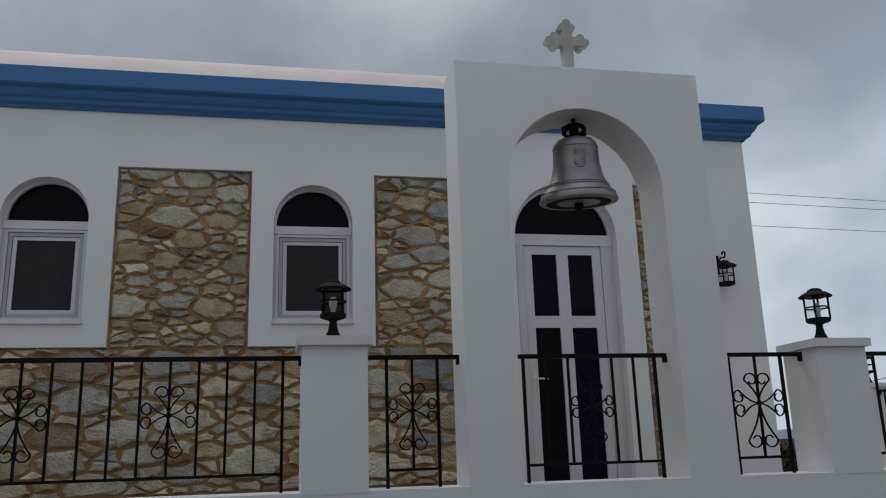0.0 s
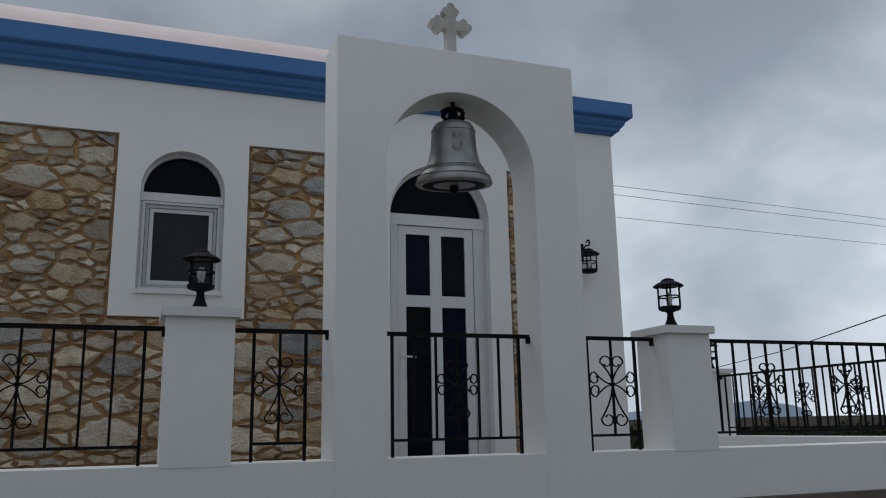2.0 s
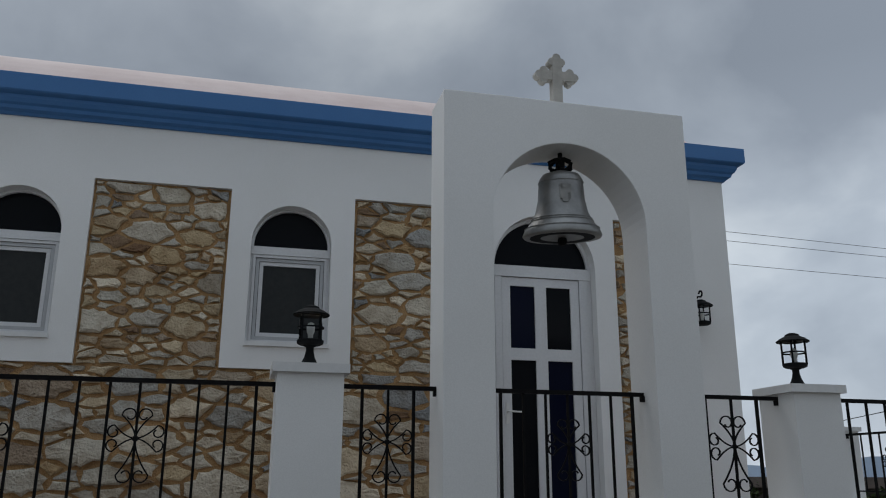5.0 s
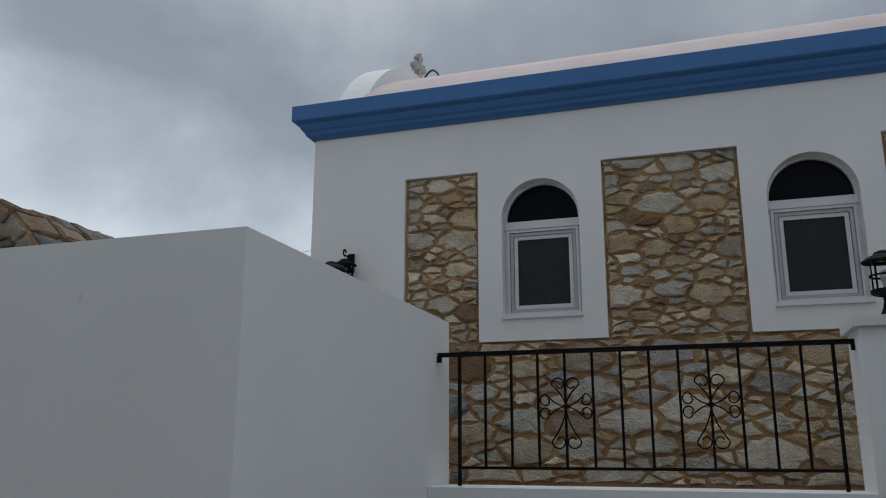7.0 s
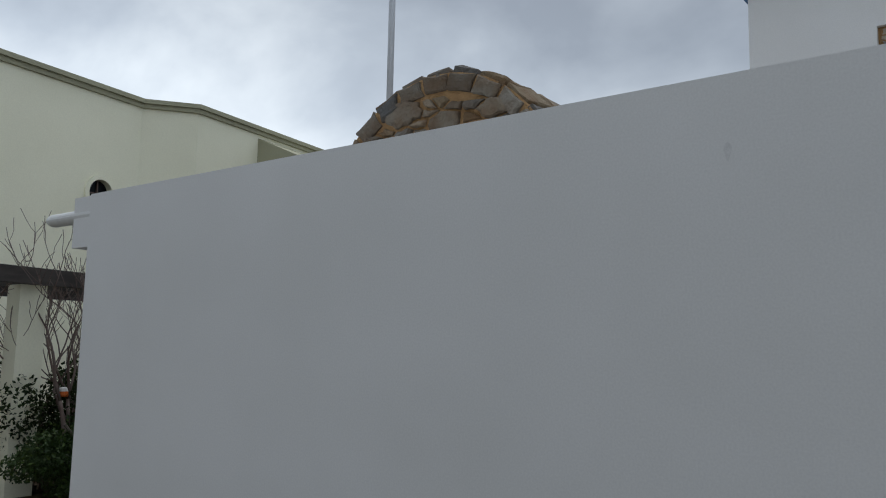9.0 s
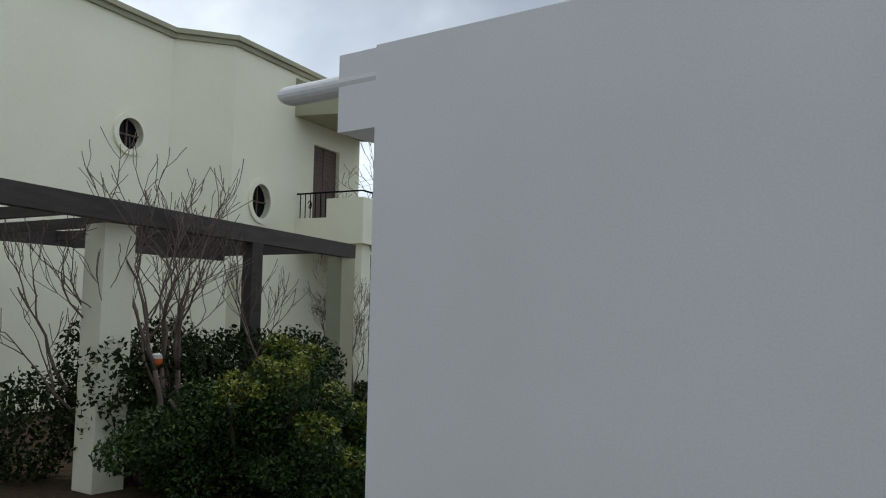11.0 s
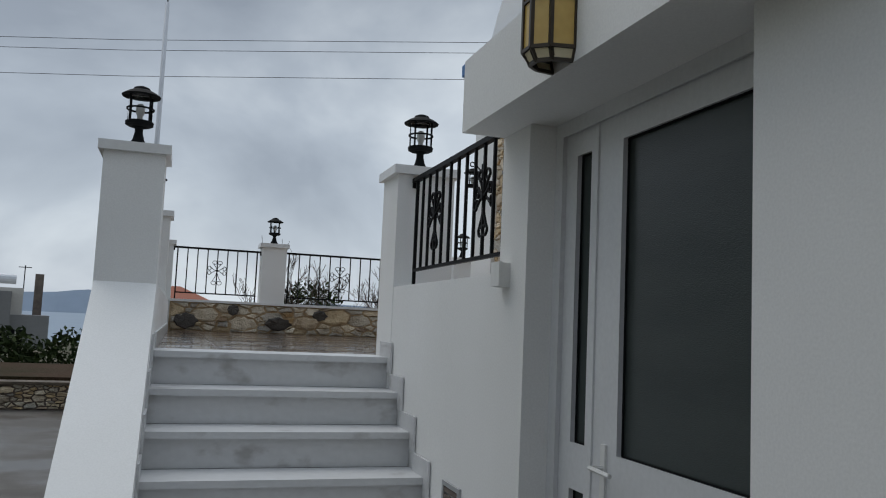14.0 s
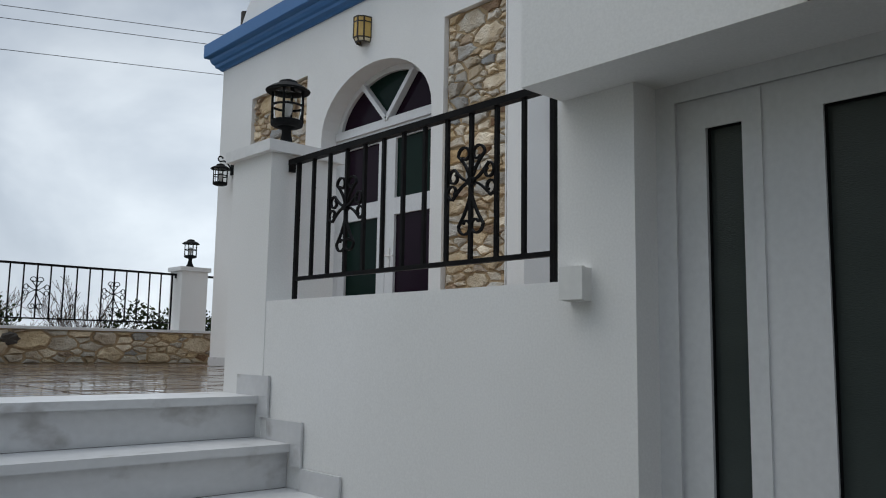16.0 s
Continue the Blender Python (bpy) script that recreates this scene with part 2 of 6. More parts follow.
M_FIELD = material("winter_field", (0.075, 0.06, 0.035), 0.95, (0.05, 0.065, 0.028), 0.12, 0.9, 1.5, 0.6, depth=0.1)
M_ROAD = material("wet_concrete_drive", (0.092, 0.084, 0.076), 0.4, (0.055, 0.050, 0.045), 1.1, 0.7, 45, 0.4, wet=(0.28, 0.7), depth=0.006)
M_PATH = material("wet_red_paving", (0.40, 0.27, 0.20), 0.12, (0.33, 0.21, 0.15), 2.2, 0.7, 40, 0.3, by_object=((1.1, 1.05, 1.0), (0.8, 0.8, 0.8), (1.15, 1.1, 1.1)), wet=(0.04, 0.16), depth=0.002)
ripple(M_PATH)
M_FIELDSTONE = material("dark_fieldstone", (0.075, 0.068, 0.060), 0.8, (0.045, 0.036, 0.03), 8, 0.8, 60, 0.8, depth=0.015)
M_KERB = material("weathered_kerb", (0.15, 0.12, 0.09), 0.85, (0.06, 0.047, 0.035), 5, 0.8, 50, 0.5, depth=0.01)
M_PLINTH = material("brown_concrete_plinth", (0.16, 0.13, 0.11), 0.85, (0.10, 0.08, 0.07), 4, 0.8, 50, 0.4)
M_YELLOW = material("pale_yellow_render", (0.82, 0.80, 0.63), 0.85, (0.75, 0.73, 0.56), 0.8, 0.6, 50, 0.1)
M_OLIVE = material("khaki_trim_paint", (0.36, 0.35, 0.24), 0.8, (0.30, 0.29, 0.2), 1.5, 0.6, 60, 0.1)
M_ROOFTILE = material("brown_roof_tile", (0.22, 0.10, 0.07), 0.8, (0.14, 0.07, 0.05), 5, 0.7, 50, 0.4)
M_REDTILE = material("red_roof_tile", (0.26, 0.075, 0.040), 0.8, (0.26, 0.09, 0.05), 2, 0.7, 20, 0.4)
M_WOOD = material("weathered_dark_timber", (0.050, 0.040, 0.034), 0.75, (0.025, 0.02, 0.018), 3, 0.8, 40, 0.5, stretch=(1, 1, 6))
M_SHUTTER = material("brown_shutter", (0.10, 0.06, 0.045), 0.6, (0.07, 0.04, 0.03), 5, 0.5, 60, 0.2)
M_BARK = material("grey_bark", (0.15, 0.125, 0.105), 0.9, (0.085, 0.07, 0.06), 12, 0.8, 70, 0.6, stretch=(1, 1, 0.4), depth=0.01)
M_TWIG = material("bare_twig", (0.11, 0.08, 0.065), 0.9, (0.06, 0.045, 0.038), 12, 0.8, 70, 0.3)
M_TWIG_RED = material("red_brown_fruit_twig", (0.095, 0.060, 0.048), 0.85, (0.16, 0.125, 0.11), 9, 0.7, 60, 0.4)
M_LEAF_YOUNG = material("yellow_green_young_leaf", (0.17, 0.18, 0.022), 0.55, (0.10, 0.13, 0.02), 5, 0.8, 30, 0.0, spec=0.25)
M_LEAF = material("glossy_hedge_leaf", (0.030, 0.058, 0.013), 0.5, (0.015, 0.032, 0.008), 3.5, 0.8, 30, 0.0, spec=0.25, by_object=((0.7, 0.8, 0.7), (1, 1, 1), (1.1, 1.15, 1.0), (1.25, 1.25, 1.0), (2.4, 1.9, 1.1)), by_island=True)
M_LEAF_DARK = material("dark_tree_leaf", (0.026, 0.040, 0.014), 0.75, (0.018, 0.026, 0.010), 2.0, 0.8, 20, 0.0, spec=0.08, by_object=((0.7, 0.7, 0.7), (1, 1, 1), (1.4, 1.3, 1.0)), by_island=True)
M_LEAF_BROWN = material("brown_scrub_leaf", (0.06, 0.04, 0.026), 0.8, (0.04, 0.03, 0.018), 2.0, 0.8, 20, 0.0, by_object=((0.7, 0.7, 0.7), (1, 1, 1), (1.4, 1.2, 1.0)), by_island=True)
M_FAR_WALL = material("grey_far_house_render", (0.22, 0.22, 0.22), 0.9, (0.17, 0.17, 0.17), 0.5, 0.6, 10, 0.0)
M_FAR_PALE = material("pale_far_house_render", (0.52, 0.50, 0.46), 0.9, (0.45, 0.43, 0.4), 0.5, 0.6, 10, 0.0)
# distance haze is put into this pale blue hill colour
M_HILL = material("haze_tinted_hill", (0.33, 0.39, 0.47), 1.0, (0.37, 0.43, 0.50), 0.004, 0.8, 0.02, 0.0, spec=0.0)
M_SEA = material("grey_blue_sea", (0.20, 0.26, 0.33), 0.5, (0.23, 0.29, 0.36), 0.01, 0.6, 0.1, 0.0, spec=0.2)
M_CABLE = material("dark_cable", (0.03, 0.03, 0.035), 0.7, None, 2, 0.3, 20, 0.0)
M_POLE = material("galvanised_pole", (0.55, 0.57, 0.60), 0.45, (0.48, 0.5, 0.53), 4, 0.5, 60, 0.0, metal=0.2)
M_ORANGE = material("orange_plastic", (0.75, 0.16, 0.03), 0.5, None, 6, 0.4, 50, 0.0)
M_LAMPGLASS = glass("clear_lamp_glass", (0.96, 0.97, 0.98))
M_BULB = material("white_bulb_glass", (0.62, 0.62, 0.60), 0.25, None, 6, 0.2, 50, 0.0)


# ---------------- helpers of this scene ----------------
def link(name, bm, mat, parent=None, label="", smooth=False, bevel=0.0):
    if bevel:
        bmesh.ops.bevel(bm, geom=[e for e in bm.edges if e.calc_face_angle(0) > 0.6], offset=bevel, segments=2, affect="EDGES", profile=0.6)
    me = bpy.data.meshes.new(name)
    bmesh.ops.recalc_face_normals(bm, faces=bm.faces)
    bm.to_mesh(me)
    bm.free()
    me.materials.append(mat)
    if smooth:
        for p in me.polygons:
            p.use_smooth = True
    ob = new(name, me)
    if parent:
        ob.parent = parent
    if label:
        ob["label"] = label
    return ob


def part(name, bm, mat, parent, label="", smooth=False, bevel=0.0):
    return link(name, bm, mat, parent, label, smooth, bevel)


def thing(name, label, category, group="", kind="", at=(0, 0, 0)):
    ob = new(name)
    ob.location = at
    ob.empty_display_size = 0.1
    return tagged(ob, label, category, group, kind)


def solid(name, bm, mat, label, category="", kind="structure", group="", smooth=False, bevel=0.0):
    return tagged(link(name, bm, mat, None, "", smooth, bevel), label, category, group, kind)


def box(x0, x1, y0, y1, z0, z1, bm=None):
    bm = bm or bmesh.new()
    v = [bm.verts.new((x, y, z)) for z in (z0, z1) for y in (y0, y1) for x in (x0, x1)]
    for f in ((0, 1, 3, 2), (4, 6, 7, 5), (0, 4, 5, 1), (1, 5, 7, 3), (3, 7, 6, 2), (2, 6, 4, 0)):
        bm.faces.new([v[i] for i in f])
    return bm


def lathe(profile, steps=20, at=(0, 0, 0), bm=None):
    """A turned solid from (radius, height) pairs."""
    bm = bm or bmesh.new()
    rings = []
    for r, z in profile:
        rings.append([bm.verts.new((at[0] + max(r, 1e-4) * math.cos(2 * math.pi * i / steps), at[1] + max(r, 1e-4) * math.sin(2 * math.pi * i / steps), at[2] + z)) for i in range(steps)])
    for a, b in zip(rings, rings[1:]):
        for i in range(steps):
            bm.faces.new((a[i], a[(i + 1) % steps], b[(i + 1) % steps], b[i]))
    bm.faces.new(rings[0][::-1])
    bm.faces.new(rings[-1])
    return bm


def sweep(points, w, d=None, bm=None, sides=4, flat=None):
    """A bar along a line of points; w and d are its half sizes; flat: the direction that d lies along."""
    bm = bm or bmesh.new()
    d = d or w
    pts = [Vector(p) for p in points]
    rings = []
    for i, p in enumerate(pts):
        t = (pts[min(i + 1, len(pts) - 1)] - pts[max(i - 1, 0)]).normalized()
        ref = Vector(flat) if flat else (Vector((0, 0, 1)) if abs(t.z) < 0.9 else Vector((1, 0, 0)))
        a = t.cross(ref).normalized()
        b = a.cross(t).normalized()
        ww, dd = (w(i / (len(pts) - 1)), d(i / (len(pts) - 1))) if callable(w) else (w, d)
        off = math.pi / 4 if sides == 4 else 0
        k = 1.4142 if sides == 4 else 1
        rings.append([bm.verts.new(p + a * ww * k * math.cos(off + 2 * math.pi * j / sides) + b * dd * k * math.sin(off + 2 * math.pi * j / sides)) for j in range(sides)])
    for r0, r1 in zip(rings, rings[1:]):
        for j in range(sides):
            bm.faces.new((r0[j], r0[(j + 1) % sides], r1[(j + 1) % sides], r1[j]))
    bm.faces.new(rings[0][::-1])
    bm.faces.new(rings[-1])
    return bm


def arch(c, half, z0, spring, n=20):
    """The outline of an arched opening as (u, z) pairs."""
    pts = [(c - half, z0)]
    pts += [(c - half * math.cos(math.pi * i / n), spring + half * math.sin(math.pi * i / n)) for i in range(n + 1)]
    return pts + [(c + half, z0)]


def plate(outline, holes, thick, m, bm=None):
    """A sheet with that outline and holes in the (u, z) plane, pushed back by thick along the second axis of the pose m."""
    bm = bmesh.new()
    edges = []
    for loop in (outline, *holes):
        v = [bm.verts.new((u, 0, z)) for u, z in loop]
        edges += [bm.edges.new((v[i], v[(i + 1) % len(v)])) for i in range(len(v))]
    bmesh.ops.triangle_fill(bm, edges=edges, use_beauty=True, use_dissolve=False)
    out = bmesh.ops.extrude_face_region(bm, geom=bm.faces[:])
    bmesh.ops.translate(bm, verts=[g for g in out["geom"] if isinstance(g, bmesh.types.BMVert)], vec=(0, thick, 0))
    bm.transform(m)
    return bm


def facing(x, y, turn):
    return pose(x, y, 0, 0, 0, turn)


def prism(outline, x0, x1):
    """A solid with an outline in the (y, z) plane, from x0 to x1."""
    bm = bmesh.new()
    a, b = ([bm.verts.new((x, y, z)) for y, z in outline] for x in (x0, x1))
    bm.faces.new(a)
    bm.faces.new(b[::-1])
    for i in range(len(a)):
        j = (i + 1) % len(a)
        bm.faces.new((a[i], a[j], b[j], b[i]))
    return bm


# ---------------- rubble stonework ----------------
def clip_poly(poly, nx, nz, c):
    """The part of a convex polygon where nx * x + nz * z <= c."""
    out = []
    for k in range(len(poly)):
        p, q = poly[k - 1], poly[k]
        dp, dq = nx * p[0] + nz * p[1] - c, nx * q[0] + nz * q[1] - c
        if (dp < 0) != (dq < 0):
            f = dp / (dp - dq)
            out.append((p[0] + f * (q[0] - p[0]), p[1] + f * (q[1] - p[1])))
        if dq <= 0:
            out.append(q)
    return out


def rubble_cells(rng, u0, u1, v0, v1, big):
    """Angular cells of mixed size, wider than high, that fill a rectangle."""
    STR = 1.95
    seeds = []
    W, H = u1 - u0, (v1 - v0) * STR
    for rad, tries in ((big * 0.56, 9), (big * 0.44, 16), (big * 0.30, 45), (big * 0.20, 200), (big * 0.14, 620)):
        for _ in range(int(tries * max(0.4, W * H / 2.5))):
            x, z = rng.uniform(0, W), rng.uniform(0, H)
            r = rad * rng.uniform(0.9, 1.1)
            if all((x - a) ** 2 + (z - b) ** 2 > (0.93 * (r + c)) ** 2 for a, b, c in seeds):
                seeds.append((x, z, r))
    cells = []
    for i, (x, z, r) in enumerate(seeds):
        poly = [(0, 0), (W, 0), (W, H), (0, H)]
        for k, (a, b, c) in enumerate(seeds):
            dx, dz = a - x, b - z
            d2 = dx * dx + dz * dz
            if k == i or d2 > (2.6 * big) ** 2:
                continue
            f = 0.5 + (r * r - c * c) / (2 * d2)
            poly = clip_poly(poly, dx, dz, dx * (x + f * dx) + dz * (z + f * dz))
            if len(poly) < 3:
                break
        if len(poly) >= 3:
            cells.append([(u0 + p, v0 + q / STR) for p, q in poly])
    return cells


def stone_mesh(rng, poly, gap, bulge):
    """One angular rubble stone with a split face towards -y; poly is its outline in (x, z)."""
    n0 = len(poly)
    cx, cz = sum(p[0] for p in poly) / n0, sum(p[1] for p in poly) / n0
    ring = []
    for k in range(n0):
        p, q = poly[k], poly[(k + 1) % n0]
        L = math.hypot(q[0] - p[0], q[1] - p[1])
        if L < 0.012:
            continue
        ring.append(p)
        if L > 0.05:
            f = rng.uniform(0.35, 0.65)
            k2 = rng.uniform(0.90, 1.0)
            mx, mz = p[0] + f * (q[0] - p[0]), p[1] + f * (q[1] - p[1])
            ring.append((cx + (mx - cx) * k2, cz + (mz - cz) * k2))
    n = len(ring)
    if n < 3:
        return None
    size = min(max(p[0] for p in ring) - min(p[0] for p in ring), max(p[1] for p in ring) - min(p[1] for p in ring))
    if size < 0.022:
        return None
    bm = bmesh.new()
    outer, mid, inner = [], [], []
    tx, tz = rng.uniform(-0.5, 0.5), rng.uniform(-0.5, 0.5)
    for x, z in ring:
        d = math.hypot(x - cx, z - cz)
        s = max(0.55, 1 - gap * rng.uniform(0.5, 2.2) / max(d, 0.02))
        if rng.random() < 0.3:
            s *= rng.uniform(0.86, 0.97)
        x, z = (x - cx) * s, (z - cz) * s
        lean = 1 + (tx * x + tz * z) / max(size, 0.03) * 1.4
        outer.append(bm.verts.new((x, 0.015, z)))
        mid.append(bm.verts.new((x * 0.985, -bulge * 0.75 * lean * rng.uniform(0.7, 1.1), z * 0.98)))
        k2 = rng.uniform(0.66, 0.93)
        inner.append(bm.verts.new((x * k2, -bulge * lean * rng.uniform(0.9, 1.25), z * k2)))
    for p, q in ((outer, mid), (mid, inner)):
        for i in range(n):
            j = (i + 1) % n
            bm.faces.new((p[i], p[j], q[j], q[i]))
    c = bm.verts.new((rng.uniform(-0.15, 0.15) * size, -bulge * rng.uniform(0.95, 1.3), rng.uniform(-0.15, 0.15) * size))
    for i in range(n):
        bm.faces.new((inner[i], inner[(i + 1) % n], c))
    return bm, cx, cz


def squared(rng, w, h):
    """An uneven four-sided outline about the origin."""
    j = lambda: rng.uniform(0.86, 1.0)
    return [(-w / 2 * j(), -h / 2 * j()), (w / 2 * j(), -h / 2 * j()), (w / 2 * j(), h / 2 * j()), (-w / 2 * j(), h / 2 * j())]


def rubble(parent, m, regions, seed, mat, big=0.30, gap=0.010, bulge=0.016, keep=None, limit=300):
    """Lays stones over (u0, u1, v0, v1) regions of the face at the pose m, each a piece of its own."""
    rng = random.Random(seed)
    cells = [c for reg in regions for c in rubble_cells(rng, *reg, big)]
    for poly in cells[:limit]:
        s = stone_mesh(rng, poly, gap, bulge * rng.uniform(0.6, 1.5))
        if not s or (keep and not keep(s[1], s[2])):
            continue
        ob = link("stone", s[0], mat, parent)
        ob.matrix_local = m @ pose(s[1], 0, s[2])
    return len(cells)


# ---------------- ironwork ----------------
def petal(side, length, width, along, across):
    """Half of a scrolled petal as points in the panel's (u, z) plane."""
    pts = []
    r0 = width * 0.52
    for i in range(9):
        t = i / 8
        pts.append((length * 0.76 * t, side * width * (0.10 * t + 0.90 * t ** 1.9)))
    cx, cy = length * 0.76, side * (width - r0)
    for i in range(1, 15):
        a = math.pi / 2 - i / 14 * math.radians(330)
        r = r0 * (1 - 0.62 * (i / 14) ** 1.3)
        pts.append((cx + r * math.cos(a), cy + side * r * math.sin(a)))
    return [(along[0] * p + across[0] * q, along[1] * p + across[1] * q) for p, q in pts]


def ornament(u, z, s, parent):
    """A four-petalled scroll about a bar at u; s is the clear step to the next bar."""
    boss = lathe([(0.014, -0.012), (0.017, 0), (0.014, 0.012)], 10)
    boss.transform(Matrix.Translation((u, 0, z)) @ Matrix.Rotation(math.pi / 2, 4, "X"))
    orn = part("scroll_ornament", boss, M_IRON, parent, "four-petalled wrought scroll")
    for along, length, width in (((0, 1), 1.04 * s, 0.50 * s), ((0, -1), 1.62 * s, 0.53 * s), ((1, 0), 0.95 * s, 0.45 * s), ((-1, 0), 0.95 * s, 0.45 * s)):
        across = (-along[1], along[0])
        for side in (1, -1):
            part("scroll", sweep([(u + a, -0.004 * side, z + b) for a, b in petal(side, length, width, along, across)], 0.0036, 0.0055, bmesh.new(), flat=(0, 1, 0)), M_IRON, orn)


def railing(m, length, n, marks, z0, low, top, label, lead=(0.05, 0.05), group="railings of the yard wall"):
    """A wrought-iron railing: top rail over the whole length, posts, bars and scrolls. m: pose of its left end at height 0."""
    r = thing("railing", label, "railing", group)
    r.matrix_world = m
    a, b = lead[0], length - lead[1]
    part("top_rail", box(0, length, -0.016, 0.016, top - 0.024, top), M_IRON, r, bevel=0.003)
    part("bottom_rail", box(a, b, -0.010, 0.010, low - 0.008, low + 0.008), M_IRON, r)
    for e in (0.004, length - 0.004):
        part("wall_bracket", box(e - 0.012, e + 0.012, -0.014, 0.014, top - 0.055, top - 0.02), M_IRON, r)
    for i in range(n + 1):
        u = a + (b - a) * i / n
        ends = i in (0, n)
        w = 0.0085 if ends else 0.0068
        part("post" if ends else "bar", box(u - w, u + w, -w, w, z0 if ends else low, top - 0.01), M_IRON, r)
        if i in marks:
            ornament(u, low + (top - low) * 0.51, (b - a) / n, r)
    return r


# ---------------- lamps ----------------
def hoop(r0, r1, z0, z1, n=24):
    """A flat ring from z0 to z1."""
    turn = [2 * math.pi * i / n for i in range(n)]
    return plate([(r1 * math.cos(a), r1 * math.sin(a)) for a in turn], [[(r0 * math.cos(a), r0 * math.sin(a)) for a in turn]], z1 - z0, Matrix.Translation((0, 0, z0)) @ Matrix.Rotation(math.pi / 2, 4, "X"))


def lamp_head(p, z):
    """The round glazed cage of a lantern, from its lower ring at z upwards."""
    part("lower_ring", lathe([(0.03, z - 0.004), (0.058, z), (0.074, z + 0.008), (0.076, z + 0.026), (0.070, z + 0.030)], 20), M_LAMP, p)
    part("middle_ring", hoop(0.068, 0.075, z + 0.095, z + 0.104), M_LAMP, p)
    for k in range(4):
        a = math.pi / 4 + k * math.pi / 2
        x, y = 0.072 * math.cos(a), 0.072 * math.sin(a)
        part("cage_bar", sweep([(x, y, z + 0.02), (x, y, z + 0.175)], 0.0045, 0.0045), M_LAMP, p)
    g = part("glass", lathe([(0.065, z + 0.026), (0.065, z + 0.172)], 20), M_LAMPGLASS, p, "clear glass cylinder", True)
    g.visible_shadow = False
    part("bulb", lathe([(0.014, z + 0.03), (0.015, z + 0.06), (0.022, z + 0.075), (0.024, z + 0.105), (0.016, z + 0.125), (0.004, z + 0.13)], 14), M_BULB, p, "white light bulb", True)
    part("roof", lathe([(0.06, z + 0.174), (0.102, z + 0.168), (0.105, z + 0.174), (0.078, z + 0.193), (0.048, z + 0.207), (0.042, z + 0.219), (0.02, z + 0.228), (0.003, z + 0.231)], 20), M_LAMP, p, "wide conical brim")


def make_pillar_lamp():
    p = thing("pillar_lamp", "black metal lantern with clear glass on a pillar cap", "lamp", "lamps on the pillars")
    part("foot", lathe([(0.060, 0.0), (0.060, 0.010), (0.046, 0.022), (0.030, 0.055), (0.022, 0.09), (0.022, 0.112), (0.048, 0.124)], 18), M_LAMP, p, "flared round foot", True)
    lamp_head(p, 0.124)
    return p


def make_wall_lantern():
    """Hangs in front of a wall at y = 0, towards -y."""
    p = thing("wall_lantern", "black metal lantern hanging from a scrolled wall bracket", "wall lantern", "lanterns on the church walls")
    head_z = -0.30
    part("wall_plate", box(-0.028, 0.028, -0.016, 0, -0.17, 0.0), M_LAMP, p, bevel=0.006)
    hook = [(0, -0.01, -0.12), (0, -0.06, -0.06), (0, -0.10, -0.035), (0, -0.14, -0.045)]
    hook += [(0, -0.145 - 0.028 * math.sin(a), -0.02 - 0.028 * math.cos(a)) for a in (0.3, 1.0, 1.7, 2.4, 3.1, 3.8, 4.5)]
    part("bracket", sweep(hook, 0.008, 0.008, sides=6), M_LAMP, p, "hooked scroll")
    e = new("head")
    e.parent = p
    e.location = (0, -0.14, 0)
    lamp_head(e, head_z)
    return p


def make_amber_lantern(w=0.15, h=0.215, d=0.11):
    """A half-hexagonal lantern on a wall at y = 0, towards -y, its base at 0."""
    p = thing("amber_lantern", "bronze-framed wall lantern with amber glass panes", "wall lantern", "amber lanterns")
    plan = [(-w / 2, 0), (-w * 0.42, -d * 0.62), (-w * 0.18, -d), (w * 0.18, -d), (w * 0.42, -d * 0.62), (w / 2, 0)]
    for i, (a, b) in enumerate(zip(plan, plan[1:])):
        bm = bmesh.new()
        bm.faces.new([bm.verts.new(v) for v in ((*a, h * 0.16), (*b, h * 0.16), (*b, h), (*a, h))])
        part("pane", bm, M_AMBER, p)
        bm = bmesh.new()
        c, e = (a[0] * 0.82, a[1] * 0.82), (b[0] * 0.82, b[1] * 0.82)
        bm.faces.new([bm.verts.new(v) for v in ((*c, 0), (*e, 0), (*b, h * 0.16), (*a, h * 0.16))])
        part("lower_pane", bm, M_AMBER_PALE, p, "pale sloping lower pane")
        for z, k in ((h, 1.0), (h * 0.80, 1.0), (h * 0.16, 1.0), (0.0, 0.82)):
            part("frame_bar", sweep([(a[0] * k, a[1] * k, z), (b[0] * k, b[1] * k, z)], 0.005), M_BRASS, p)
    for a in plan:
        part("frame_bar", sweep([(a[0] * 0.82, a[1] * 0.82, 0), (a[0], a[1], h * 0.16), (a[0], a[1], h)], 0.0055), M_BRASS, p)
    bm = bmesh.new()
    lo = [bm.verts.new((x * 1.06, y * 1.06, h)) for x, y in plan]
    hi = [bm.verts.new((x * 0.5, y * 0.5, h * 1.1)) for x, y in plan]
    for i in range(5):
        bm.faces.new((lo[i], lo[i + 1], hi[i + 1], hi[i]))
    bm.faces.new(hi)
    bm.faces.new(lo[::-1])
    part("cap", bm, M_BRASS, p, "sloping metal cap")
    return p


LAMP = None


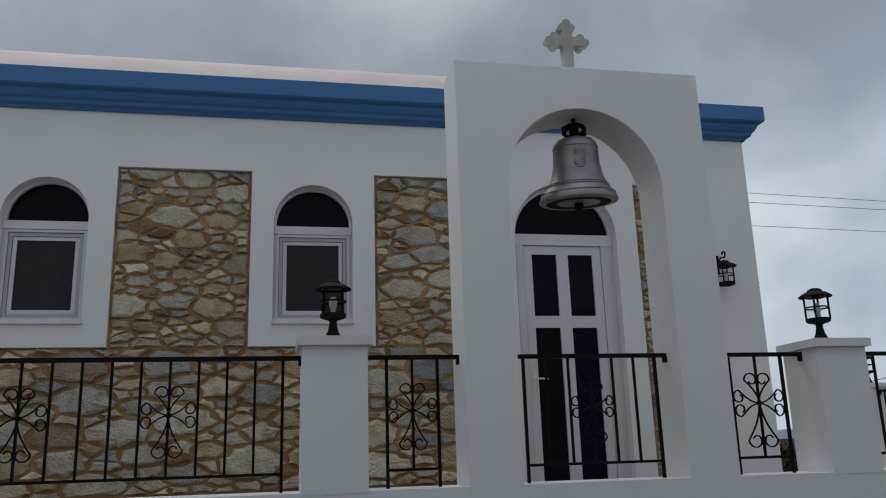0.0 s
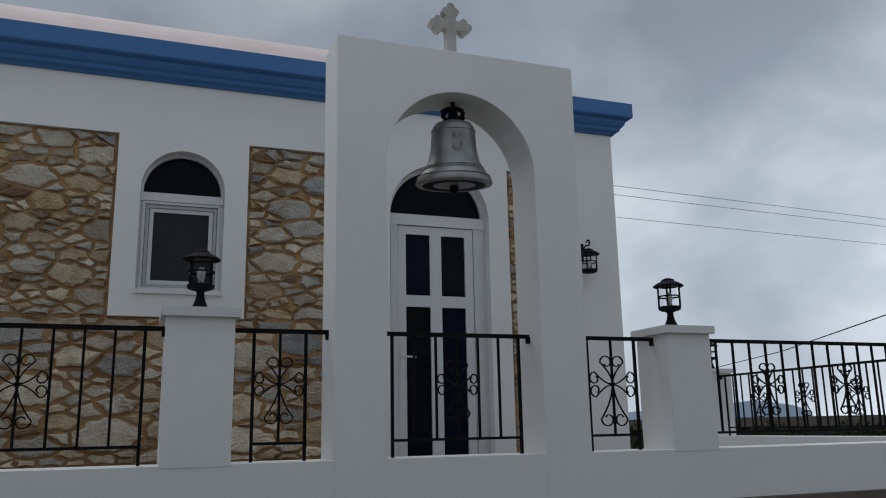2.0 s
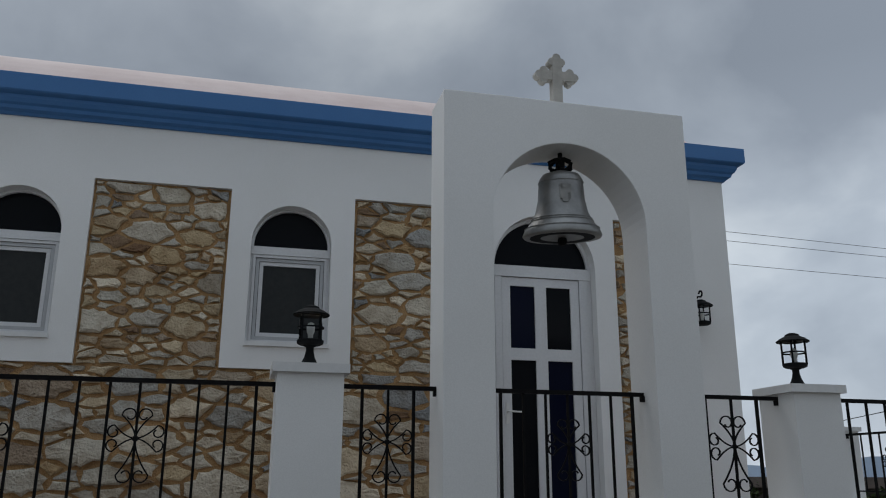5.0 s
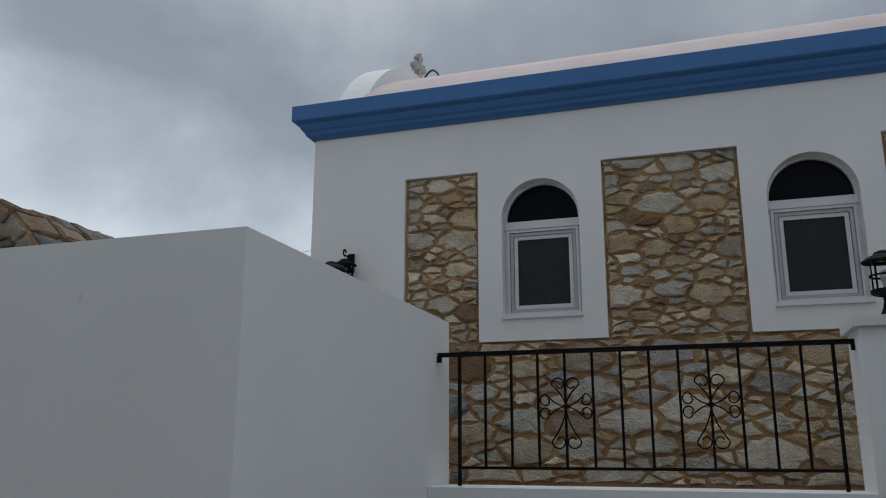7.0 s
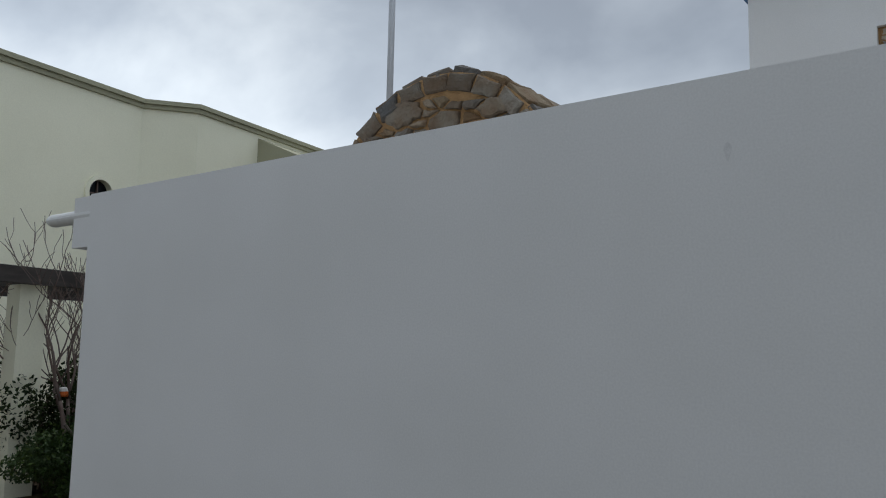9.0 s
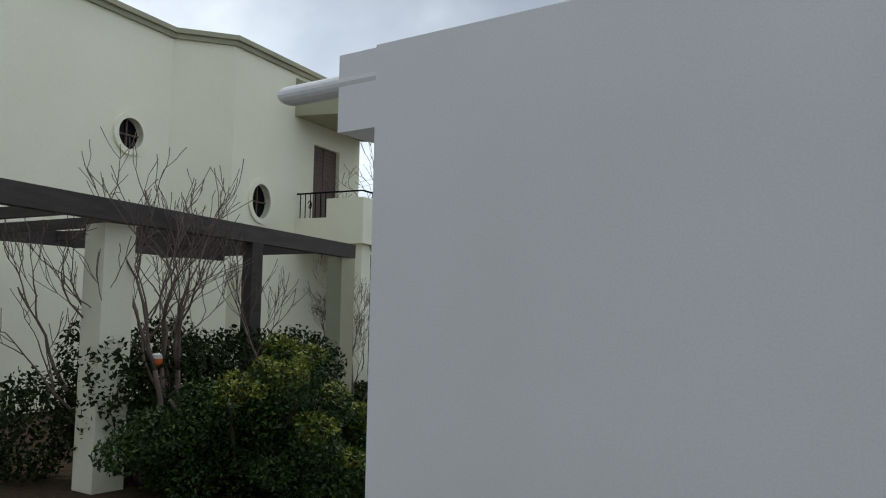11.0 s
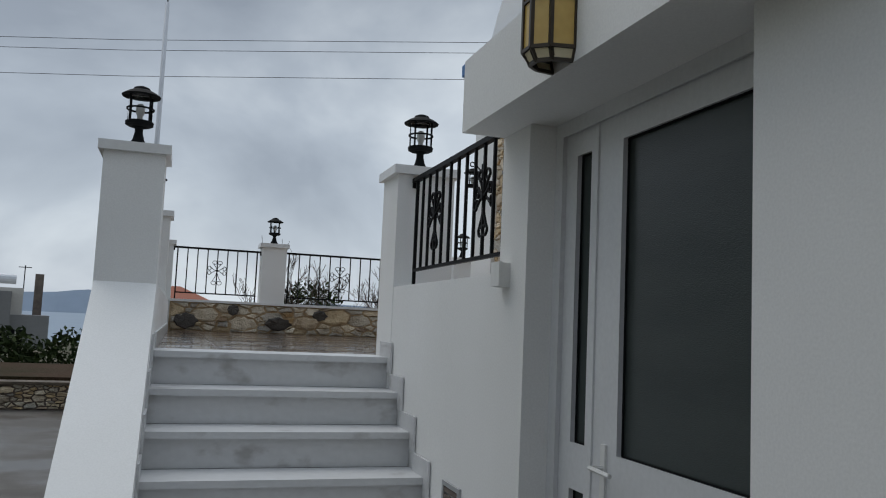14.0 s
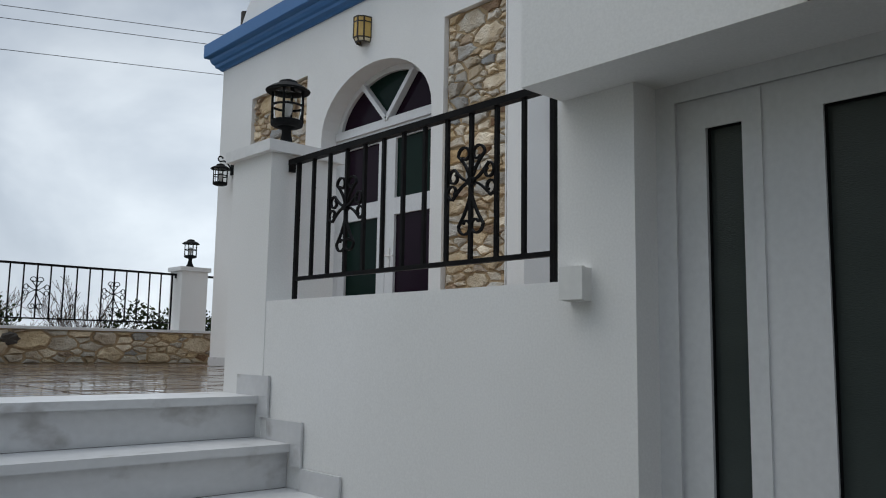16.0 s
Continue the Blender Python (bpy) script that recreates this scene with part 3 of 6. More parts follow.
def pillar(x0, x1, y0, y1, z0, z1, cap=0.05, lamp=True, group="pillars"):
    """A white square pillar from z0 with a stone cap whose top is z1, and its lamp."""
    global LAMP
    p = thing("pillar", "white painted square masonry pillar with a marble cap", "pillar", group)
    part("shaft", box(x0, x1, y0, y1, z0, z1 - cap + 0.004), M_WHITE, p, bevel=0.008)
    part("cap", box(x0 - 0.028, x1 + 0.028, y0 - 0.028, y1 + 0.028, z1 - cap, z1), M_CAP, p, "white marble slab with rounded edges", bevel=0.012)
    if lamp:
        at = pose((x0 + x1) / 2, (y0 + y1) / 2, z1, 0, 0, 0)
        if LAMP is None:
            LAMP = make_pillar_lamp()
            LAMP.matrix_world = at
        else:
            copy_thing(LAMP, at)
    return p

# ---------------- the church ----------------
WX, EX, SY, NY, FLOOR = 2.26, 10.41, 4.02, 8.47, 1.25
S_OUT = [(WX, FLOOR), (3.15, FLOOR), (3.15, 4.0), (3.81, 4.0), (3.81, 2.545), (4.85, 2.545), (4.85, 4.0), (5.90, 4.0), (5.90, 2.545), (6.91, 2.545), (6.91, 4.0), (7.97, 4.0), (7.97, FLOOR),
         (8.127, FLOOR), *arch(8.595, 0.468, FLOOR, 3.515)[1:-1], (9.063, FLOOR), (9.26, FLOOR), (9.26, 4.0), (9.75, 4.0), (9.75, FLOOR), (EX, FLOOR), (EX, 4.47), (WX, 4.47)]
WINDOWS = (4.335, 6.405)
solid("wall_south", plate(S_OUT, [arch(c, 0.322, 2.755, 3.572) for c in WINDOWS], 0.16, pose(0, SY, 0)), M_WHITE, "white painted church side wall framing the windows and stone panels", "wall")
# stone beds that fill the panels and the lower band
BED = 0.045
stone_low = thing("stone_facing", "rough grey and ochre rubble stonework along the wall's foot", "stonework", "stone facings", "structure")
stone_s = thing("stone_facing", "tall panels of grey and ochre rubble stonework in ochre mortar", "stonework", "stone facings", "structure")
for a, b, c, d in ((3.15, 3.81, 2.545, 4.0), (4.85, 5.90, 2.545, 4.0), (6.91, 7.97, 2.545, 4.0), (9.26, 9.75, FLOOR, 4.0)):
    part("mortar_bed", box(a, b, SY + BED, SY + 0.16, c, d), M_MORTAR, stone_s)
part("mortar_bed", box(3.15, 7.97, SY + BED, SY + 0.16, FLOOR, 2.545), M_MORTAR, stone_low)
# west front
W_C, W_H, W_SPRING, W_RISE = 5.74, 0.755, 3.335, 0.535


def low_arch(c, half, z0, spring, rise, n=20):
    """The outline of an opening with a flattened arch as (u, z) pairs."""
    pts = [(c - half * math.cos(math.pi * i / n), spring + rise * math.sin(math.pi * i / n)) for i in range(n + 1)]
    return [(c - half, z0), *pts, (c + half, z0)]


W_OUT = [(-NY, FLOOR), (-7.80, FLOOR), (-7.80, 4.0), (-6.76, 4.0), (-6.76, FLOOR), (-W_C - W_H, FLOOR), *low_arch(-W_C, W_H, FLOOR, W_SPRING, W_RISE)[1:-1], (-W_C + W_H, FLOOR), (-4.85, FLOOR), (-4.85, 4.0), (-4.20, 4.0), (-4.20, FLOOR), (-SY - 0.17, FLOOR), (-SY - 0.17, 4.47), (-NY, 4.47)]
WEST = Matrix.Translation((WX, 0, 0)) @ Matrix.Rotation(-math.pi / 2, 4, "Z")
solid("wall_west", plate(W_OUT, [], 0.25, WEST), M_WHITE, "white painted church front with an arched doorway", "wall")
stone_w = thing("stone_facing", "pale rubble stonework panels beside the church door", "stonework", "", "structure")
for a, b in ((6.76, 7.80), (4.20, 4.85)):
    part("mortar_bed", box(WX + 0.05, WX + 0.25, a, b, FLOOR, 4.0), M_MORTAR_PALE, stone_w)
solid("wall_north", box(WX, EX, NY - 0.2, NY, 0, 4.47), M_WHITE, "white painted church rear side wall", "wall")
solid("wall_east", box(EX - 0.2, EX, SY + 0.17, NY - 0.21, 0, 4.47), M_WHITE, "white painted church end wall", "wall")
solid("foundation", box(WX + 0.01, EX - 0.01, SY + 0.01, NY - 0.01, -0.2, FLOOR - 0.004), M_WHITE, "white painted church foundation", "foundation")
# added black sheets in place of the church's dark inside
solid("wall_inner", box(WX + 0.55, EX - 0.3, SY + 0.45, SY + 0.5, FLOOR, 4.4), M_DARK, "near-black sheet for the unlit room behind the windows", "wall")
solid("wall_inner_west", box(WX + 0.55, WX + 0.6, SY + 0.5, NY - 0.3, FLOOR, 4.4), M_DARK, "near-black sheet for the unlit room behind the church door", "wall")
solid("ceiling", box(WX + 0.02, EX - 0.02, SY + 0.02, NY - 0.02, 4.40, 4.46), M_WHITE, "plain church ceiling slab", "ceiling")

# cornice: a moulded band that runs round the eaves
PROFILE = [(0.0, 4.462), (0.022, 4.462), (0.035, 4.480), (0.066, 4.497), (0.074, 4.524), (0.094, 4.540), (0.110, 4.570), (0.114, 4.596), (0.158, 4.610), (0.166, 4.620), (0.166, 4.758), (-0.12, 4.775)]


def cornice():
    bm = bmesh.new()
    rings = []
    for sx, sy, x, y in ((-1, -1, WX, SY), (1, -1, EX, SY), (1, 1, EX, NY), (-1, 1, WX, NY)):
        rings.append([bm.verts.new((x + sx * o, y + sy * o, z)) for o, z in PROFILE])
    for i in range(4):
        a, b = rings[i], rings[(i + 1) % 4]
        for j in range(len(PROFILE) - 1):
            bm.faces.new((a[j], b[j], b[j + 1], a[j + 1]))
    return bm


solid("cornice", cornice(), M_BLUE, "blue painted moulded cornice round the church eaves", "cornice")
# vaulted roof and the west gable
MIDY = (SY + NY) / 2


def segment(r, half, base, n=28):
    d = math.sqrt(r * r - half * half)
    a0 = math.asin(half / r)
    return [(MIDY + r * math.sin(-a0 + 2 * a0 * i / n), base - d + r * math.cos(-a0 + 2 * a0 * i / n)) for i in range(n + 1)]


roof_line = segment(2.72, 2.10, 4.755)
solid("roof", prism(roof_line, WX + 0.30, EX - 0.1), M_PINK, "faded pink coated barrel-vaulted church roof", "roof", smooth=False)
gable_line = segment(2.224, 1.98, 4.755)
gable_line = [(gable_line[0][0], 4.75), *gable_line, (gable_line[-1][0], 4.75)]
solid("gable", prism(gable_line, WX + 0.02, WX + 0.32), M_WHITE, "white rounded gable above the church front", "gable", bevel=0.01)


def cross_bm(h, w, t):
    """A budded cross of height h, span w, thickness t, standing on z = 0 in the (x, z) plane."""
    bm = bmesh.new()
    a = t * 0.5
    mz = h * 0.62
    box(-a, a, -t / 2, t / 2, 0, h - a * 1.6, bm)
    box(-w / 2 + a * 1.4, w / 2 - a * 1.4, -t / 2 + 0.002, t / 2 - 0.002, mz - a, mz + a, bm)
    lobes = []
    for cx, cz, dx, dz in ((0, h, 0, 1), (-w / 2, mz, -1, 0), (w / 2, mz, 1, 0)):
        bx, bz = cx - dx * a * 0.85, cz - dz * a * 0.85
        lobes += [(bx, bz), (bx - dx * a * 1.0 + dz * a * 0.95, bz - dz * a * 1.0 + dx * a * 0.95), (bx - dx * a * 1.0 - dz * a * 0.95, bz - dz * a * 1.0 - dx * a * 0.95)]
    for i, (lx, lz) in enumerate(lobes):
        s = lathe([(a * 0.85, -t / 2 + 0.003 + 0.0005 * i), (a * 0.85, t / 2 - 0.003 - 0.0005 * i)], 16)
        s.transform(Matrix.Translation((lx, 0, lz)) @ Matrix.Rotation(math.pi / 2, 4, "X"))
        me = bpy.data.meshes.new("lobe")
        s.to_mesh(me)
        s.free()
        bm.from_mesh(me)
        bpy.data.meshes.remove(me)
    return bm


gz = max(z for _, z in gable_line)
gc = solid("gable_cross", cross_bm(0.50, 0.30, 0.07), M_CROSS, "small pale stone cross on the rounded gable", "cross", kind="")
gc.matrix_world = pose(WX + 0.17, MIDY + 0.1, gz - 0.01, 0, 0, 78)


hose = thing("roof_hose", "loop of black hose beside the gable cross", "hose", at=(WX + 0.26, MIDY - 0.05, gz - 0.004))
for shift, rise in ((0.0, 0.27), (0.08, 0.20)):
    part("loop", sweep([((0.34 + shift) * i / 16, shift * 0.8, -0.225 * i / 16 + rise * math.sin(math.pi * i / 16)) for i in range(17)], 0.012, 0.012, sides=6), M_CABLE, hose)


def arched_ring(c, half, z0, spring, w, depth, m):
    """The frame that follows an arched opening."""
    return plate(arch(c, half, z0, spring), [arch(c, half - w, z0 + w, spring)], depth, m)


def church_window(c, name):
    y = SY + 0.105
    wd = thing(name, "arched church window with a grey sliding sash and dark glass", "window", "arched church windows", "structure")

    def ring(u, a, b, w, thick, depth, label, mat):
        return part(label[0], plate([(c - u, a), (c + u, a), (c + u, b), (c - u, b)], [[(c - u + w, a + w), (c + u - w, a + w), (c + u - w, b - w), (c - u + w, b - w)]], thick, pose(0, y + depth, 0)), mat, wd, label[1])

    part("window_sill", box(c - 0.330, c + 0.330, SY - 0.022, SY + 0.15, 2.722, 2.757), M_CAP, wd, "white stone sill", bevel=0.006)
    part("arched_frame", arched_ring(c, 0.321, 2.76, 3.572, 0.020, 0.05, pose(0, y, 0)), M_PVC, wd)
    part("fanlight", plate(arch(c, 0.300, 3.555, 3.572), [], 0.006, pose(0, y + 0.03, 0)), M_PANE_CLEAR, wd, "dark half-round pane")
    part("transom", box(c - 0.318, c + 0.318, y - 0.02, y + 0.045, 3.488, 3.555), M_PVC, wd, bevel=0.004)
    ring(0.300, 2.765, 3.486, 0.022, 0.045, -0.012, ("outer_frame", "pale aluminium outer frame"), M_PVC)
    ring(0.274, 2.790, 3.460, 0.026, 0.035, 0.002, ("outer_sash", "grey aluminium sash"), M_ALU)
    ring(0.244, 2.818, 3.432, 0.030, 0.03, 0.012, ("inner_sash", "pale grey aluminium sash"), M_PVC)
    part("pane", box(c - 0.218, c + 0.218, y + 0.026, y + 0.034, 2.84, 3.41), M_PANE, wd, "dark frosted pane")
    # black sheet for the unlit room behind the pane
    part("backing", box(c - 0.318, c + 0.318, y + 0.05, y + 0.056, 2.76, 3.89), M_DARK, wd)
    return wd


for i, c in enumerate(WINDOWS):
    church_window(c, f"window_{i + 1}")


def handle_bm(x, y, z, reach=-0.045, to=0.11):
    bm = box(x - 0.014, x + 0.014, y - 0.008, y, z - 0.10, z + 0.07)
    sweep([(x, y, z), (x, y + reach, z), (x + to, y + reach, z - 0.004)], 0.008, 0.008, bm, sides=6)
    return bm


# side door in the south wall
sd = thing("door_1", "white framed side door with dark stained glass panes and a fanlight", "door", "", "structure")
y = SY + 0.10
DC = 8.595
part("arched_frame", arched_ring(DC, 0.466, FLOOR, 3.515, 0.030, 0.055, pose(0, y, 0)), M_PVC, sd)
part("fanlight", plate(arch(DC, 0.436, 3.53, 3.535), [], 0.006, pose(0, y + 0.03, 0)), M_PANE_CLEAR, sd, "dark half-round pane")
part("transom", box(8.132, 9.058, y - 0.012, y + 0.05, 3.436, 3.535), M_PVC, sd, bevel=0.006)
part("side_frame", box(8.160, 8.222, y - 0.006, y + 0.05, FLOOR, 3.436), M_PVC, sd, bevel=0.005)
part("side_frame", box(8.945, 9.030, y - 0.006, y + 0.05, FLOOR, 3.436), M_PVC, sd, bevel=0.005)
LX0, LX1 = 8.227, 8.940
holes = [[(a, c), (b, c), (b, d), (a, d)] for a, b in ((8.302, 8.528), (8.635, 8.862)) for c, d in ((FLOOR + 0.12, 2.706), (2.808, 3.355))]
leaf = part("leaf", plate([(LX0, FLOOR + 0.01), (LX1, FLOOR + 0.01), (LX1, 3.43), (LX0, 3.43)], holes, 0.04, pose(0, y + 0.004, 0)), M_PVC, sd, "white door leaf with four panes")
for k, h in enumerate(holes):
    part("pane", box(h[0][0] - 0.005, h[1][0] + 0.005, y + 0.022, y + 0.03, h[0][1] - 0.005, h[2][1] + 0.005), M_PANE_BLUE if k in (1, 2) else M_PANE_CLEAR, leaf, "dark stained pane")
part("handle", handle_bm(8.262, y + 0.004, 2.27), M_PLASTIC, leaf, "white lever handle")
# black sheet for the darkness behind the side door
part("backing", box(8.132, 9.058, y + 0.056, y + 0.0595, FLOOR, 3.95), M_DARK, sd)

# double door of the west front, drawn along u = -y
wdoor = thing("door_2", "white double church door with coloured dark panes and a rayed fanlight", "door", "", "structure")
DW = Matrix.Translation((WX + 0.17, 0, 0)) @ Matrix.Rotation(-math.pi / 2, 4, "Z")
part("arched_frame", plate(low_arch(-W_C, W_H - 0.002, FLOOR, W_SPRING, W_RISE - 0.002), [low_arch(-W_C, W_H - 0.062, FLOOR + 0.03, W_SPRING, W_RISE - 0.05)], 0.06, DW), M_PVC, wdoor)
bm = box(-W_C - W_H + 0.01, -W_C + W_H - 0.01, -0.02, 0.05, 3.332, 3.408)
bm.transform(DW)
part("transom", bm, M_PVC, wdoor, bevel=0.005)
n_f = 12
for k, (a0, a1, mt) in enumerate(((0, 60, M_PANE_PURPLE), (60, 120, M_PANE_GREEN), (120, 180, M_PANE_PURPLE))):
    pts = [(-W_C, 3.40)] + [(-W_C + 0.695 * math.cos(radians(a0 + (a1 - a0) * i / n_f)), 3.40 + 0.425 * math.sin(radians(a0 + (a1 - a0) * i / n_f))) for i in range(n_f + 1)]
    part("fan_pane", plate(pts, [], 0.006, DW @ Matrix.Translation((0, 0.03, 0))), mt, wdoor, "dark stained fan pane")
for a in (60, 120):
    bm = sweep([(-W_C, 0.0, 3.40), (-W_C + 0.70 * math.cos(radians(a)), 0.0, 3.40 + 0.43 * math.sin(radians(a)))], 0.02, 0.03, flat=(0, 1, 0))
    bm.transform(DW)
    part("fan_bar", bm, M_PVC, wdoor)
for side in (-1, 1):
    u0, u1 = (-W_C - 0.69, -W_C - 0.003) if side < 0 else (-W_C + 0.003, -W_C + 0.69)
    hs = [[(u0 + 0.11, c), (u1 - 0.11, c), (u1 - 0.11, d), (u0 + 0.11, d)] for c, d in ((FLOOR + 0.14, 2.568), (2.708, 3.222))]
    lf = part("leaf", plate([(u0, FLOOR + 0.01), (u1, FLOOR + 0.01), (u1, 3.330), (u0, 3.330)], hs, 0.045, DW), M_PVC, wdoor, "white door leaf")
    for k, h in enumerate(hs):
        bm = box(h[0][0] - 0.004, h[1][0] + 0.004, 0.024, 0.03, h[0][1] - 0.004, h[2][1] + 0.004)
        bm.transform(DW)
        part("pane", bm, M_PANE_PURPLE if (k == 1) == (side < 0) else M_PANE_GREEN, lf, "dark stained pane")
    if side > 0:
        bm = handle_bm(-W_C + 0.055, 0.0, 2.22)
        bm.transform(DW)
        part("handle", bm, M_PLASTIC, lf, "white lever handle")
# black sheet for the unlit nave behind the double door
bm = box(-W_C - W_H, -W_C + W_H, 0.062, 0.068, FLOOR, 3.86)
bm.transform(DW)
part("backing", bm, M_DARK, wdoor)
skirt = box(WX - 0.012, WX - 0.001, 6.6, NY + 0.01, FLOOR, FLOOR + 0.09)
solid("baseboard", skirt, M_MARBLE, "grey marble skirting at the foot of the church front", "skirting")

# ---------------- yard wall, belfry, pillars ----------------
FY0, FY1, RY, BASE = 1.94, 2.29, 2.11, 1.505
solid("yard_wall", box(4.085, 13.13, FY0, FY1, 1.19, BASE), M_WHITE, "low white painted yard wall under the railings", "wall", bevel=0.008)
solid("plinth", box(4.085, 13.15, FY0 - 0.04, FY1, -0.2, 1.188), M_PLINTH, "brown concrete footing of the yard wall", "plinth")
solid("yard", box(4.085, 13.1, FY1, SY + 0.02, 0.6, FLOOR), M_GROUT, "concrete yard beside the church", "yard")
pillar(6.266, 6.622, FY0 - 0.003, FY1 + 0.003, BASE - 0.01, 2.328)
pillar(9.40, 9.735, FY0 - 0.003, FY1 + 0.003, BASE - 0.01, 2.305)
BX0, BX1, BY0, BY1, BTOP = 7.172, 8.79, 1.938, 2.275, 4.042
bel = thing("belfry", "white painted arched belfry with a stone cross on top", "belfry")
part("arch_wall", plate([(BX0, 1.195), (7.48, 1.195), *arch(7.978, 0.498, BASE, 3.262, 28)[1:-1], (8.476, 1.195), (BX1, 1.195), (BX1, BTOP), (BX0, BTOP)], [], BY1 - BY0, pose(0, BY0, 0)), M_WHITE, bel, bevel=0.006)
part("cross", cross_bm(0.425, 0.305, 0.066), M_CROSS, bel, "budded pale stone cross").location = (7.975, 2.105, BTOP - 0.004)
bell = thing("bell", "grey cast church bell hanging under the belfry arch", "bell", at=(8.0, 2.105, 3.205))
part("body", lathe([(0.205, 0.0), (0.245, 0.0), (0.252, 0.012), (0.236, 0.05), (0.198, 0.098), (0.168, 0.16), (0.150, 0.24), (0.144, 0.33), (0.140, 0.375), (0.118, 0.408), (0.07, 0.425), (0.02, 0.43)], 40), M_BELL, bell, "flared grey bell body", True)
# flat black disc that imitates the shade within the bell
part("mouth", lathe([(0.0, 0.004), (0.207, -0.002), (0.207, 0.003), (0.0, 0.008)], 30), M_LAMP, bell, "black disc for the shade inside the bell")
for z in (0.055, 0.10, 0.115, 0.355):
    r = {0.055: 0.236, 0.10: 0.2, 0.115: 0.192, 0.355: 0.144}[z]
    part("moulding", lathe([(r - 0.01, z - 0.005), (r + 0.004, z), (r - 0.01, z + 0.005)], 40), M_BELL, bell, smooth=True)
part("clapper", lathe([(0.012, 0.02), (0.03, -0.01), (0.03, -0.035), (0.012, -0.05)], 12), M_LAMP, bell, "iron clapper")
part("crown", lathe([(0.05, 0.425), (0.05, 0.445), (0.03, 0.455), (0.03, 0.50), (0.04, 0.505), (0.04, 0.52)], 14), M_LAMP, bell, "dark iron crown")
for k in range(6):
    a = k * math.pi / 3
    part("crown_loop", sweep([(0.035 * math.cos(a), 0.035 * math.sin(a), 0.43), (0.075 * math.cos(a), 0.075 * math.sin(a), 0.455), (0.078 * math.cos(a), 0.078 * math.sin(a), 0.49), (0.03 * math.cos(a), 0.03 * math.sin(a), 0.515)], 0.012, 0.012, sides=6), M_LAMP, bell)
part("hanger", sweep([(0, 0, 0.51), (0, 0, 0.56)], 0.016, 0.016, sides=8), M_LAMP, bell)
rel = bmesh.new()
for du, dz, w, h in ((0, 0.27, 0.034, 0.045), (0, 0.215, 0.02, 0.012), (-0.022, 0.30, 0.008, 0.02), (0.022, 0.24, 0.008, 0.02)):
    box(du - w, du + w, -0.163, -0.14, dz - h, dz + h, rel)
part("relief", rel, M_BELL, bell, "worn raised plaque", bevel=0.006).rotation_euler = (0, 0, radians(-12))

bell.matrix_world = Matrix.Translation((7.985, 2.105, 3.762)) @ Matrix.Rotation(radians(6), 4, "X") @ Matrix.Rotation(radians(-2), 4, "Y") @ Matrix.Translation((0, 0, -0.557))
L1 = "black wrought-iron railing with scrolled four-petal ornaments on the yard wall"
railing(pose(4.09, RY, 0), 2.176, 13, (4, 9), BASE, 1.603, 2.24, L1, (0.126, 0.10))
railing(pose(6.622, RY, 0), 0.55, 2, (1,), BASE, 1.603, 2.24, L1, (0.125, 0.13))
railing(pose(7.49, RY, 0), 0.98, 6, (3,), BASE, 1.603, 2.24, L1, (0.07, 0.075))
railing(pose(8.79, RY, 0), 0.61, 2, (1,), BASE, 1.603, 2.24, L1, (0.10, 0.15))
railing(pose(9.735, RY, 0), 3.16, 21, (4, 9, 14, 18), BASE, 1.603, 2.24, L1, (0.04, 0.1))
# far side of the yard
solid("yard_wall_east", box(12.80, 13.13, FY1, 6.0, 1.0, BASE), M_WHITE, "low white painted yard wall under the far railing", "wall")
pillar(12.80, 13.12, FY0 - 0.003, FY1 + 0.003, BASE - 0.01, 2.305)
pillar(12.80, 13.12, 5.85, 6.17, 1.0, 2.32)
railing(facing(12.96, 5.85, -90), 3.56, 24, (4, 9, 14, 19), BASE, 1.603, 2.24, L1, (0.08, 0.08))

# ---------------- lower annexe ----------------
AX1, AY1, ATOP = 4.083, 2.33, 2.45
ann_out = [(-AY1, -0.2), (-1.592, -0.2), (-1.592, 2.17), (-0.403, 2.17), (-0.403, -0.2), (-0.0, -0.2), (0.0, ATOP), (-1.84, ATOP), (-1.84, 1.648), (-AY1, 1.648)]
ANW = Matrix.Rotation(-math.pi / 2, 4, "Z")
solid("annexe_wall_west", plate(ann_out, [], 0.2, ANW), M_WHITE, "white painted annexe wall round the glazed door", "wall")
solid("annexe_wall_south", box(0.2, AX1, 0.0, 0.2, -0.2, ATOP), M_WHITE, "long blank white painted annexe wall", "wall")
solid("annexe_wall_east", box(AX1 - 0.2, AX1, 0.2, AY1, -0.2, ATOP), M_WHITE, "white painted annexe end wall", "wall")
solid("annexe_wall_north", box(0.2, AX1 - 0.2, 1.84, 2.04, -0.2, ATOP - 0.01), M_WHITE, "white painted annexe rear wall", "wall")
solid("annexe_roof", box(0.2, AX1 - 0.2, 0.2, 1.84, 2.28, 2.36), M_WHITE, "flat white annexe roof", "roof")
# added black sheet that imitates the annexe's unlit inside
solid("annexe_inner_wall", box(0.9, 0.95, 0.2, 1.84, 0, 2.2), M_DARK, "near-black sheet for the unlit room inside the annexe", "wall")
smudge = bmesh.new()
bmesh.ops.create_circle(smudge, cap_ends=True, segments=14, radius=1.0)
for v in smudge.verts:
    v.co = Vector((0.010 * v.co.x * (1 + 0.4 * math.sin(3 * v.co.y)), 0.028 * v.co.y, 0))
smudge.transform(Matrix.Translation((3.41, -0.0015, 2.223)) @ Matrix.Rotation(math.pi / 2, 4, "X"))
solid("wall_scuff", smudge, M_SCUFF, "faint grey scuff on the white wall", "stain")
